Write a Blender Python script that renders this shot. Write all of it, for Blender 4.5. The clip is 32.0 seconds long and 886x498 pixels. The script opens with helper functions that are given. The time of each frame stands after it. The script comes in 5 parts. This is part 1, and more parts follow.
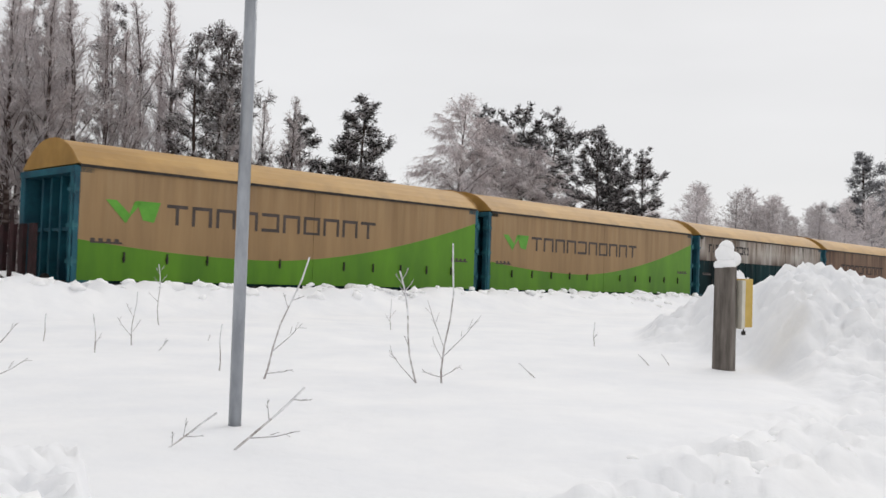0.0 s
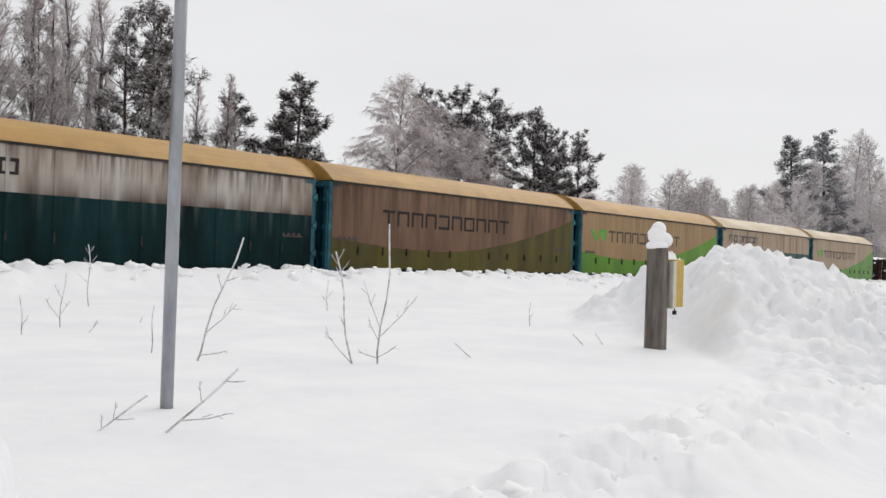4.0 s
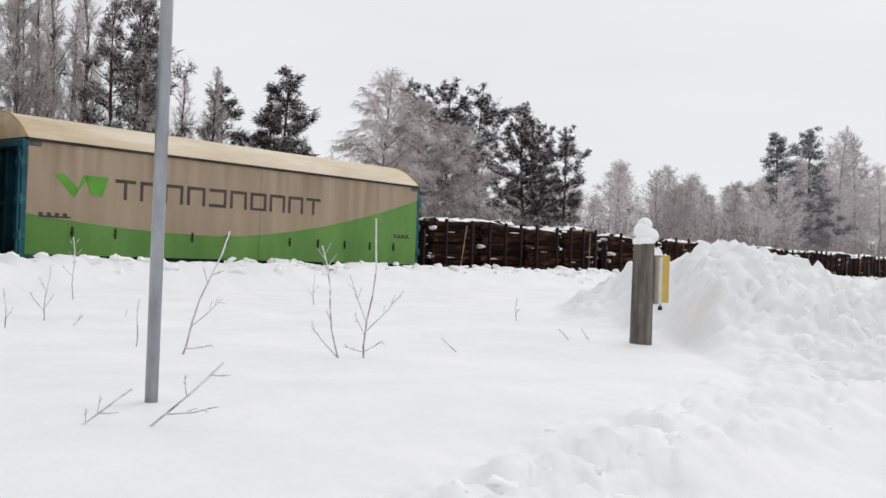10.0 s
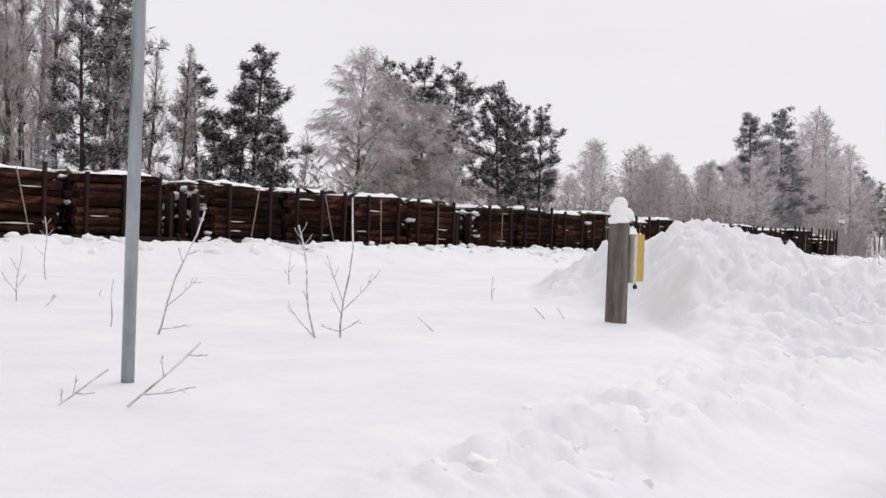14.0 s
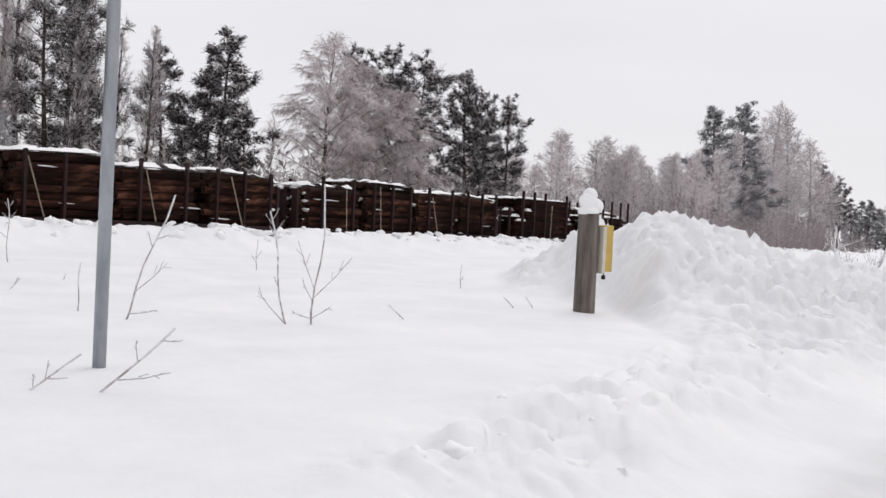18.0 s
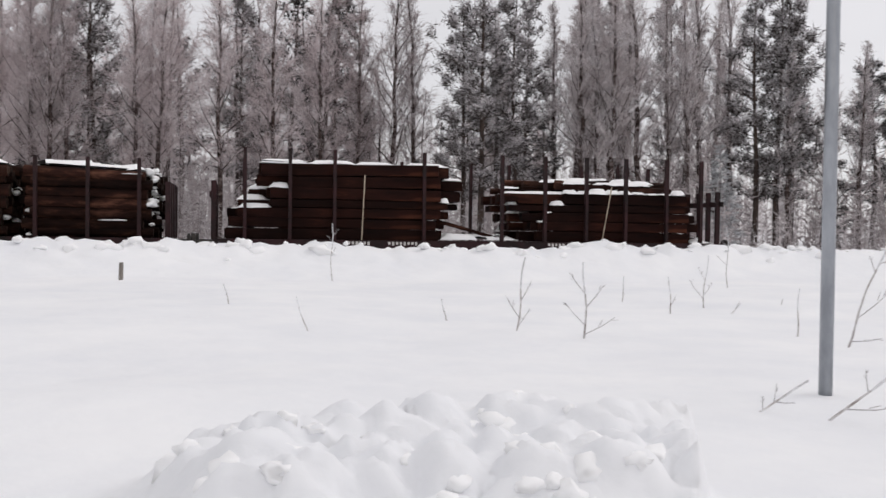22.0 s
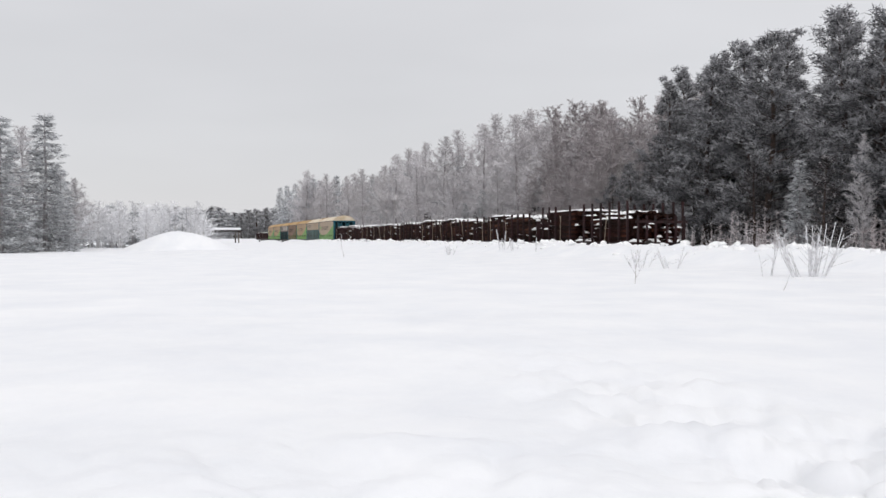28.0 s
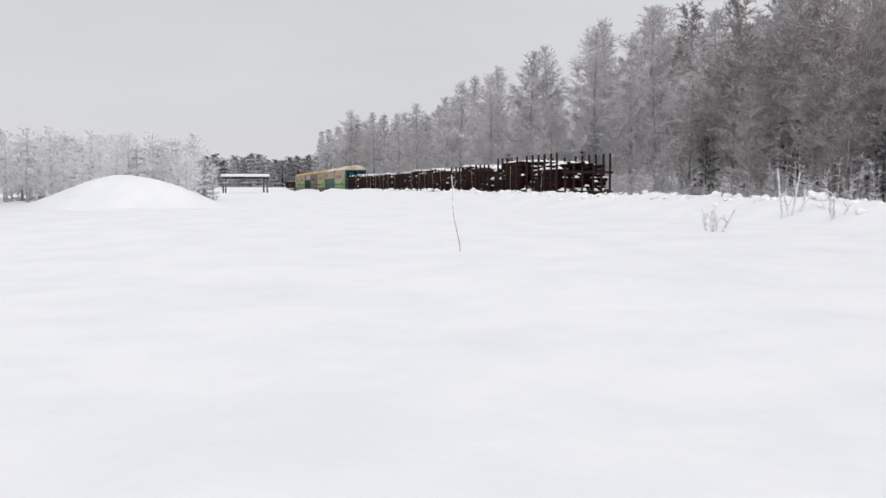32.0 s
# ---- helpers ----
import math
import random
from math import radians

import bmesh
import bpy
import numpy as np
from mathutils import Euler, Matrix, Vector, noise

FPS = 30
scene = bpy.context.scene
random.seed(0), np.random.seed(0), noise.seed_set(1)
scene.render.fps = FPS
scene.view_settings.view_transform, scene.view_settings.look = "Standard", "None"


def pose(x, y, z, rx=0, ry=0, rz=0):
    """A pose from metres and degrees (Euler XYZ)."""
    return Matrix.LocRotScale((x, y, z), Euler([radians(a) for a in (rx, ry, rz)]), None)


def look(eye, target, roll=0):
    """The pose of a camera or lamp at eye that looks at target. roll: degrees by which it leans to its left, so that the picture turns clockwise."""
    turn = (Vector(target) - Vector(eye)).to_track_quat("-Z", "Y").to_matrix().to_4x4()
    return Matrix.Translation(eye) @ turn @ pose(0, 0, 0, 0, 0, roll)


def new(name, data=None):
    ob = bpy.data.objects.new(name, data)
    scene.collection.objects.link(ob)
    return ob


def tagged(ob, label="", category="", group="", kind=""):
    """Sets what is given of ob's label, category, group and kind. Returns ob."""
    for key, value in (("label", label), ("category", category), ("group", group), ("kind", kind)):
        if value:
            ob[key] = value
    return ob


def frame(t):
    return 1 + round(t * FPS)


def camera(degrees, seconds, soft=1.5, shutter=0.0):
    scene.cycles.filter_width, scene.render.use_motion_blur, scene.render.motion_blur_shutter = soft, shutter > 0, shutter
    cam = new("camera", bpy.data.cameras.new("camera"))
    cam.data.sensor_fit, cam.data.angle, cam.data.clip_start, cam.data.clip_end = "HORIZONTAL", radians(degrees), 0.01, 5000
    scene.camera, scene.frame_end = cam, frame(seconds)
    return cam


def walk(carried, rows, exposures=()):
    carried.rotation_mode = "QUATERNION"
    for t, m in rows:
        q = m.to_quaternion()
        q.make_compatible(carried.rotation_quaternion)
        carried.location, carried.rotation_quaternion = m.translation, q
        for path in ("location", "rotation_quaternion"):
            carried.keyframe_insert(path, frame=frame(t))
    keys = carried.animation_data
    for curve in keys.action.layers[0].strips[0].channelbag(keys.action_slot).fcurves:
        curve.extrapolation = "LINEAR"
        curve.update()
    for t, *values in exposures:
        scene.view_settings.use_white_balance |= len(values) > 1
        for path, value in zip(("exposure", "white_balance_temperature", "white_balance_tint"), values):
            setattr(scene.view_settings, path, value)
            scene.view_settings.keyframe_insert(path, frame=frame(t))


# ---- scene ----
cam = camera(51.1, 32.0, soft=1.5, shutter=0.1)
CAMERA_PATH = [
    (0, pose(0.006, -0.000, 0.850, 91.908, -1.823, -1.532)),
    (0.5, pose(0.011, -0.000, 0.850, 91.988, -2.270, -2.900)),
    (1, pose(0.010, -0.000, 0.850, 92.179, -2.148, -2.644)),
    (1.5, pose(0.010, -0.000, 0.850, 91.971, -2.170, -2.638)),
    (2, pose(0.011, -0.000, 0.850, 91.489, -1.975, -2.838)),
    (2.5, pose(0.019, -0.001, 0.850, 91.357, -2.183, -5.008)),
    (3, pose(0.020, -0.001, 0.850, 90.902, -1.854, -5.214)),
    (3.5, pose(0.020, -0.001, 0.850, 90.832, -1.745, -5.291)),
    (5.5, pose(0.022, -0.001, 0.850, 90.870, -2.353, -5.709)),
    (6, pose(0.015, -0.001, 0.850, 90.737, -1.701, -3.953)),
    (6.5, pose(0.016, -0.001, 0.850, 90.781, -1.709, -4.187)),
    (7, pose(0.018, -0.001, 0.850, 90.778, -1.849, -4.818)),
    (7.5, pose(0.018, -0.001, 0.850, 90.649, -1.831, -4.664)),
    (8, pose(0.018, -0.001, 0.850, 90.540, -2.054, -4.733)),
    (8.5, pose(0.020, -0.001, 0.850, 90.754, -2.161, -5.376)),
    (9, pose(0.021, -0.001, 0.850, 90.647, -2.221, -5.496)),
    (9.5, pose(0.023, -0.001, 0.850, 90.599, -2.300, -5.981)),
    (10, pose(0.023, -0.001, 0.850, 90.538, -2.104, -6.178)),
    (10.5, pose(0.024, -0.001, 0.850, 90.473, -2.133, -6.350)),
    (11, pose(0.026, -0.002, 0.850, 90.526, -2.261, -6.856)),
    (11.5, pose(0.029, -0.002, 0.850, 90.563, -2.177, -7.692)),
    (12, pose(0.025, -0.002, 0.850, 90.475, -2.177, -7.927)),
    (12.5, pose(0.025, -0.002, 0.850, 90.472, -2.205, -8.050)),
    (13, pose(0.024, -0.002, 0.850, 90.690, -2.309, -7.822)),
    (13.5, pose(0.021, -0.002, 0.850, 90.695, -2.070, -8.357)),
    (14, pose(0.009, -0.002, 0.850, 89.312, -2.056, -7.715)),
    (14.5, pose(0.000, -0.002, 0.850, 89.836, -2.354, -8.102)),
    (16.5, pose(-0.060, -0.001, 0.850, 88.858, -2.246, -7.063)),
    (17, pose(-0.066, -0.002, 0.850, 88.449, -2.420, -7.242)),
    (17.5, pose(-0.067, -0.001, 0.850, 88.556, -3.218, -7.061)),
    (18, pose(-0.056, -0.003, 0.850, 88.665, -2.885, -9.878)),
    (18.5, pose(-0.057, -0.003, 0.850, 88.841, -2.919, -9.776)),
    (19, pose(-0.047, -0.003, 0.850, 88.625, -2.498, -10.548)),
    (19.5, pose(-0.018, -0.004, 0.850, 88.484, -2.485, -11.248)),
    (20, pose(0.016, -0.005, 0.850, 88.154, -2.316, -12.221)),
    (20.3, pose(0.040, -0.004, 0.850, 88.282, -2.200, -10.399)),
    (20.6, pose(0.022, -0.001, 0.850, 88.337, -1.981, -5.664)),
    (20.8, pose(0.002, -0.000, 0.850, 88.618, -1.793, -0.449)),
    (21, pose(-0.022, -0.001, 0.850, 88.593, -1.961, 6.248)),
    (21.5, pose(-0.076, -0.014, 0.850, 88.905, -1.639, 20.355)),
    (22, pose(-0.116, -0.033, 0.850, 88.861, -0.748, 32.063)),
    (22.5, pose(-0.148, -0.058, 0.850, 88.427, -0.644, 42.748)),
    (23, pose(-0.179, -0.093, 0.850, 88.266, -0.409, 55.068)),
    (23.5, pose(-0.200, -0.131, 0.850, 88.310, -0.392, 66.432)),
    (24, pose(-0.213, -0.173, 0.850, 87.508, -1.354, 78.026)),
    (24.5, pose(-0.218, -0.207, 0.850, 88.140, -0.544, 87.188)),
    (24.8, pose(-0.217, -0.242, 0.850, 88.423, 0.685, 96.335)),
    (25, pose(-0.213, -0.267, 0.850, 88.028, 1.088, 102.824)),
    (25.2, pose(-0.207, -0.286, 0.850, 87.756, 0.588, 108.213)),
    (25.5, pose(-0.200, -0.305, 0.850, 87.873, 0.242, 113.504)),
    (27.5, pose(-0.194, -0.317, 0.850, 87.949, 0.164, 117.048)),
    (28, pose(-0.191, -0.323, 0.850, 89.284, 0.084, 118.646)),
    (28.1, pose(-2.396, -1.805, 0.850, 89.310, 0.000, 118.350)),
    (28.2, pose(-5.111, -3.852, 0.850, 89.371, 0.000, 118.200)),
    (28.3, pose(-7.986, -6.018, 0.850, 89.200, 0.000, 118.240)),
    (28.4, pose(-10.861, -8.185, 0.850, 89.022, 0.000, 118.340)),
    (28.5, pose(-13.497, -10.171, 0.850, 89.080, 0.000, 118.400)),
    (28.6, pose(-15.813, -11.916, 0.850, 89.162, 0.000, 118.520)),
    (28.8, pose(-17.810, -13.420, 0.850, 89.511, 0.000, 120.040)),
    (29, pose(-19.966, -15.045, 0.850, 91.013, 0.000, 117.280)),
    (29.25, pose(-20.365, -15.346, 0.850, 89.690, 0.000, 117.700)),
    (29.6, pose(-20.685, -15.587, 0.850, 89.580, 0.000, 119.300)),
    (30, pose(-21.164, -15.948, 0.850, 89.616, 0.000, 120.620)),
    (30.5, pose(-21.563, -16.249, 0.850, 88.882, 0.000, 121.940)),
    (31, pose(-21.962, -16.550, 0.850, 87.695, 0.000, 121.060)),
    (31.5, pose(-22.202, -16.730, 0.850, 87.480, 0.000, 121.660)),
    (32, pose(-22.362, -16.851, 0.850, 86.128, 0.000, 121.360)),
]
EXPOSURES = [(0.0, 0.24, 6650, 10), (6.0, 0.24, 6650, 10), (9.0, 0.25, 6600, 9), (11.0, 0.26, 6450, 11), (12.0, 0.27, 6180, 11), (13.0, 0.27, 6650, 13), (14.0, 0.26, 6600, 14), (17.0, 0.25, 6600, 13), (20.0, 0.23, 6500, 12), (22.0, 0.17, 6600, 13), (23.0, 0.16, 6700, 14), (24.0, 0.17, 6450, 12), (25.0, 0.19, 6550, 12), (26.5, 0.33, 6500, 11), (28.0, 0.38, 6500, 11), (30.0, 0.34, 6500, 11), (32.0, 0.34, 6500, 11)]
walk(cam, CAMERA_PATH, EXPOSURES)

# ---- world and light: an even, high overcast ----
world = bpy.data.worlds.new("overcast")
scene.world = world
world.use_nodes = True
wn, wl = world.node_tree.nodes, world.node_tree.links
wn.clear()
w_out = wn.new("ShaderNodeOutputWorld")
w_bg = wn.new("ShaderNodeBackground")
w_sky = wn.new("ShaderNodeTexSky")
w_sky.sky_type, w_sky.sun_disc = "NISHITA", False
w_sky.sun_elevation, w_sky.sun_rotation = radians(22), radians(150)
w_tc = wn.new("ShaderNodeTexCoord")
w_sep = wn.new("ShaderNodeSeparateXYZ")
w_ramp = wn.new("ShaderNodeValToRGB")
w_noise = wn.new("ShaderNodeTexNoise")
w_noise.inputs["Scale"].default_value, w_noise.inputs["Detail"].default_value = 1.6, 4
w_map = wn.new("ShaderNodeMapping")
w_map.inputs["Scale"].default_value = (1, 1, 4)
w_dim = wn.new("ShaderNodeMixRGB")
w_mix = wn.new("ShaderNodeMixRGB")
w_scale = wn.new("ShaderNodeMixRGB")
w_scale.blend_type = "MULTIPLY"
w_scale.inputs[0].default_value, w_scale.inputs[2].default_value = 1.0, (0.1, 0.1, 0.1, 1)
ramp = w_ramp.color_ramp
ramp.elements[0].position, ramp.elements[0].color = 0.0, (0.81, 0.815, 0.84, 1)
ramp.elements[1].position, ramp.elements[1].color = 1.0, (0.92, 0.92, 0.93, 1)
mid = ramp.elements.new(0.12)
mid.color = (0.74, 0.745, 0.765, 1)
w_dim.blend_type = "MULTIPLY"
w_dim.inputs[0].default_value = 0.25
w_mix.inputs[0].default_value = 0.93
wl.new(w_tc.outputs["Generated"], w_sep.inputs[0])
wl.new(w_sep.outputs["Z"], w_ramp.inputs[0])
wl.new(w_tc.outputs["Generated"], w_map.inputs[0])
wl.new(w_map.outputs[0], w_noise.inputs["Vector"])
wl.new(w_ramp.outputs[0], w_dim.inputs[1])
wl.new(w_noise.outputs["Fac"], w_dim.inputs[2])
wl.new(w_sky.outputs[0], w_scale.inputs[1])
wl.new(w_scale.outputs[0], w_mix.inputs[1])
w_dot = wn.new("ShaderNodeVectorMath")
w_dot.operation = "DOT_PRODUCT"
w_dot.inputs[1].default_value = (0.55, 0.80, 0.25)
w_side = wn.new("ShaderNodeMapRange")
w_side.inputs["From Min"].default_value, w_side.inputs["From Max"].default_value = -1.0, 1.0
w_side.inputs["To Min"].default_value, w_side.inputs["To Max"].default_value = 0.80, 1.06
w_veil = wn.new("ShaderNodeMixRGB")
w_veil.blend_type = "MULTIPLY"
w_veil.inputs[0].default_value = 1.0
wl.new(w_tc.outputs["Generated"], w_dot.inputs[0])
wl.new(w_dot.outputs["Value"], w_side.inputs["Value"])
wl.new(w_dim.outputs[0], w_veil.inputs[1])
wl.new(w_side.outputs[0], w_veil.inputs[2])
wl.new(w_veil.outputs[0], w_mix.inputs[2])
wl.new(w_mix.outputs[0], w_bg.inputs["Color"])
w_bg.inputs["Strength"].default_value = 1.0
wl.new(w_bg.outputs[0], w_out.inputs["Surface"])
sun = new("sun", bpy.data.lights.new("sun", "SUN"))
sun.data.energy, sun.data.angle, sun.data.color = 0.6, radians(40), (1.0, 0.97, 0.93)
sun.matrix_world = look((0, 0, 60), (-20, -28, 30))

# ---- track frame: s runs with the train, p across the track, away from the camera's side ----
TURN = 44.5
SA, CA = math.sin(radians(TURN)), math.cos(radians(TURN))
TRACK_P, RAIL_Z = 21.5, -0.55
EYE = 0.85


def xy(s, p):
    return -CA * s - SA * p, -SA * s + CA * p


def sp(x, y):
    return -CA * x - SA * y, -SA * x + CA * y


# ---- materials ----
def material(name, colours, scale=4.0, rough=0.8, bump=0.15, bump_scale=40.0, metal=0.0, coords="Object", stretch=(1, 1, 1), spread=(0.35, 0.65), vary=0.0):
    m = bpy.data.materials.new(name)
    m.use_nodes = True
    nt = m.node_tree
    nodes, links = nt.nodes, nt.links
    b = nodes["Principled BSDF"]
    tc, mp = nodes.new("ShaderNodeTexCoord"), nodes.new("ShaderNodeMapping")
    mp.inputs["Scale"].default_value = stretch
    links.new(tc.outputs[coords], mp.inputs[0])
    no, cr = nodes.new("ShaderNodeTexNoise"), nodes.new("ShaderNodeValToRGB")
    no.inputs["Scale"].default_value, no.inputs["Detail"].default_value, no.inputs["Roughness"].default_value = scale, 6, 0.65
    links.new(mp.outputs[0], no.inputs["Vector"])
    links.new(no.outputs["Fac"], cr.inputs[0])
    e = cr.color_ramp.elements
    e[0].position, e[1].position = spread
    e[0].color, e[1].color = (*colours[0], 1), (*colours[-1], 1)
    if len(colours) == 3:
        cr.color_ramp.elements.new(sum(spread) / 2).color = (*colours[1], 1)
    out = cr.outputs[0]
    if vary:
        oi, hs, mr = nodes.new("ShaderNodeObjectInfo"), nodes.new("ShaderNodeHueSaturation"), nodes.new("ShaderNodeMapRange")
        mr.inputs["To Min"].default_value, mr.inputs["To Max"].default_value = 1 - vary, 1 + vary
        links.new(oi.outputs["Random"], mr.inputs["Value"])
        links.new(mr.outputs[0], hs.inputs["Value"])
        links.new(out, hs.inputs["Color"])
        out = hs.outputs[0]
    links.new(out, b.inputs["Base Color"])
    b.inputs["Roughness"].default_value, b.inputs["Metallic"].default_value = rough, metal
    b.inputs["Specular IOR Level"].default_value = 0.12 if rough > 0.78 else 0.35
    if bump:
        n2, bp = nodes.new("ShaderNodeTexNoise"), nodes.new("ShaderNodeBump")
        n2.inputs["Scale"].default_value, n2.inputs["Detail"].default_value = bump_scale, 5
        links.new(mp.outputs[0], n2.inputs["Vector"])
        links.new(n2.outputs["Fac"], bp.inputs["Height"])
        bp.inputs["Strength"].default_value, bp.inputs["Distance"].default_value = bump, 0.03
        links.new(bp.outputs[0], b.inputs["Normal"])
    return m


SNOW = material("snow", [(0.805, 0.82, 0.85), (0.885, 0.892, 0.905)], 0.7, 0.75, 0.35, 6.0)


def packed_blend(m):
    """Where the ground is a driven road, the snow is greyer, grittier and smoother."""
    nodes, links = m.node_tree.nodes, m.node_tree.links
    bs = nodes["Principled BSDF"]
    base = bs.inputs["Base Color"].links[0].from_socket
    at, mix, no, cr = nodes.new("ShaderNodeAttribute"), nodes.new("ShaderNodeMixRGB"), nodes.new("ShaderNodeTexNoise"), nodes.new("ShaderNodeValToRGB")
    at.attribute_name = "packed"
    no.inputs["Scale"].default_value, no.inputs["Detail"].default_value = 7.0, 10
    cr.color_ramp.elements[0].color, cr.color_ramp.elements[1].color = (0.44, 0.445, 0.46, 1), (0.76, 0.765, 0.78, 1)
    cr.color_ramp.elements[0].position, cr.color_ramp.elements[1].position = 0.3, 0.62
    links.new(no.outputs["Fac"], cr.inputs[0])
    links.new(at.outputs["Fac"], mix.inputs[0])
    links.new(base, mix.inputs[1])
    links.new(cr.outputs[0], mix.inputs[2])
    links.new(mix.outputs[0], bs.inputs["Base Color"])


packed_blend(SNOW)
CLOD = material("snow_clod", [(0.92, 0.925, 0.935), (0.965, 0.968, 0.972)], 3.0, 0.8, 0.3, 9.0)
BIRCH_BARK = material("birch_bark", [(0.020, 0.013, 0.012), (0.070, 0.048, 0.043), (0.21, 0.175, 0.165)], 3.0, 0.85, 0.3, 20, stretch=(1, 1, 3))
FROST_TWIG = material("frosted_twig", [(0.34, 0.28, 0.275), (0.62, 0.57, 0.575), (0.84, 0.82, 0.835)], 1.2, 0.9, 0.0, spread=(0.3, 0.72), vary=0.12)
BARE_TWIG = material("bare_twig", [(0.19, 0.16, 0.158), (0.37, 0.33, 0.33), (0.60, 0.57, 0.57)], 1.2, 0.9, 0.0, spread=(0.3, 0.75), vary=0.15)
DULL_TWIG = material("dull_frosted_twig", [(0.46, 0.42, 0.42), (0.66, 0.62, 0.625), (0.84, 0.82, 0.83)], 1.1, 0.9, 0.0, spread=(0.3, 0.72), vary=0.15)
# Darker copy of the frosted twig, with the wood's shade put into its colour.
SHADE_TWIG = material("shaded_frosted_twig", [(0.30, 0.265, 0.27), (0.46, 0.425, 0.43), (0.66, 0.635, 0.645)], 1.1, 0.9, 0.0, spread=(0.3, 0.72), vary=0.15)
# Far birches: hoarfrost, whitened further so twig and bark carry the distance haze.
HOAR_HAZE_TWIG = material("hoar_haze_twig", [(0.66, 0.66, 0.67), (0.80, 0.80, 0.815), (0.90, 0.90, 0.915)], 1.0, 0.9, 0.0, spread=(0.3, 0.7), vary=0.12)
HAZE_BARK = material("hoar_haze_bark", [(0.44, 0.43, 0.435), (0.66, 0.65, 0.66)], 3.0, 0.9, 0.2, 20)
RIME_TWIG = material("rimed_twig", [(0.43, 0.41, 0.42), (0.59, 0.57, 0.58), (0.78, 0.77, 0.785)], 1.0, 0.9, 0.0, spread=(0.3, 0.7), vary=0.1)
FROST_BARK = material("frosted_bark", [(0.20, 0.18, 0.18), (0.48, 0.46, 0.47)], 3.0, 0.9, 0.2, 20)
PINE_BARK = material("pine_bark", [(0.035, 0.028, 0.026), (0.11, 0.08, 0.068)], 5.0, 0.9, 0.5, 18, stretch=(1, 1, 0.4))
WOOD_TWIG = material("brown_frosted_twig", [(0.34, 0.275, 0.275), (0.57, 0.50, 0.505), (0.80, 0.765, 0.775)], 1.2, 0.9, 0.0, spread=(0.3, 0.74), vary=0.2)
NEEDLE_TOP = material("frosted_needle_tips", [(0.26, 0.24, 0.245), (0.48, 0.455, 0.465), (0.72, 0.70, 0.72)], 2.0, 0.9, 0.0, spread=(0.3, 0.7), vary=0.15)
NEEDLE_BROWN = material("brownish_needles", [(0.038, 0.033, 0.032), (0.11, 0.096, 0.092), (0.30, 0.275, 0.275)], 2.2, 0.85, 0.0, spread=(0.34, 0.78), vary=0.2)
NEEDLE_MIST = material("misty_needle_tips", [(0.22, 0.22, 0.23), (0.38, 0.38, 0.395), (0.58, 0.58, 0.60)], 2.0, 0.9, 0.0, spread=(0.3, 0.7), vary=0.15)
NEEDLE_HOAR = material("hoar_needles", [(0.42, 0.43, 0.44), (0.62, 0.63, 0.65), (0.84, 0.85, 0.87)], 1.5, 0.9, 0.0, spread=(0.3, 0.7), vary=0.1)
NEEDLE = material("needles", [(0.024, 0.023, 0.023), (0.066, 0.061, 0.061), (0.22, 0.205, 0.21)], 2.6, 0.85, 0.0, spread=(0.34, 0.80), vary=0.25)
NEEDLE_BLUE = material("blue_grey_needles", [(0.065, 0.066, 0.070), (0.20, 0.20, 0.21), (0.46, 0.46, 0.48)], 1.7, 0.85, 0.0, spread=(0.36, 0.82), vary=0.2)
NEEDLE_RIME = material("rimed_needles", [(0.12, 0.13, 0.14), (0.30, 0.32, 0.34), (0.62, 0.64, 0.67)], 1.2, 0.9, 0.0, spread=(0.3, 0.7), vary=0.2)
NEEDLE_FROST = material("frosted_needles", [(0.17, 0.175, 0.18), (0.40, 0.41, 0.42), (0.74, 0.75, 0.77)], 1.5, 0.85, 0.0, spread=(0.3, 0.7), vary=0.15)
TAN = material("tan_paint", [(0.245, 0.150, 0.070), (0.355, 0.225, 0.108)], 1.6, 0.55, 0.05, 14, stretch=(1, 1, 0.10), spread=(0.3, 0.7))
TAN_DIRTY = material("dirty_tan_paint", [(0.115, 0.060, 0.038), (0.215, 0.122, 0.078)], 0.7, 0.7, 0.05, 14, stretch=(1, 1, 0.2))
ROOF = material("ochre_roof", [(0.36, 0.20, 0.052), (0.50, 0.30, 0.092)], 0.8, 0.5, 0.06, 8, stretch=(0.3, 1, 1))
# Frosted roof, its colour paled a bit more for distance haze.
ROOF_FROST_HAZE = material("frosted_hazed_ochre_roof", [(0.52, 0.40, 0.25), (0.72, 0.64, 0.51)], 0.8, 0.6, 0.06, 8, stretch=(0.3, 1, 1))
GREEN = material("green_paint", [(0.072, 0.200, 0.008), (0.115, 0.290, 0.012)], 0.7, 0.5, 0.05, 14, stretch=(1, 1, 0.25))
# Tan and green of the rear wagons, with distance haze mixed into the paint.
TAN_HAZED = material("hazed_tan_paint", [(0.31, 0.235, 0.165), (0.42, 0.325, 0.235)], 1.6, 0.6, 0.05, 14, stretch=(1, 1, 0.10), spread=(0.3, 0.7))
GREEN_HAZED = material("hazed_green_paint", [(0.088, 0.22, 0.042), (0.145, 0.31, 0.07)], 0.7, 0.55, 0.05, 14, stretch=(1, 1, 0.25))
GREEN_DIRTY = material("dirty_green_paint", [(0.062, 0.052, 0.008), (0.125, 0.104, 0.013)], 0.8, 0.65, 0.05, 14, stretch=(1, 1, 0.2))
TEAL = material("teal_paint", [(0.008, 0.055, 0.085), (0.015, 0.12, 0.16)], 1.5, 0.55, 0.08, 20)
TEAL_PALE = material("pale_teal_paint", [(0.012, 0.075, 0.105), (0.035, 0.17, 0.20)], 1.5, 0.55, 0.08, 20)
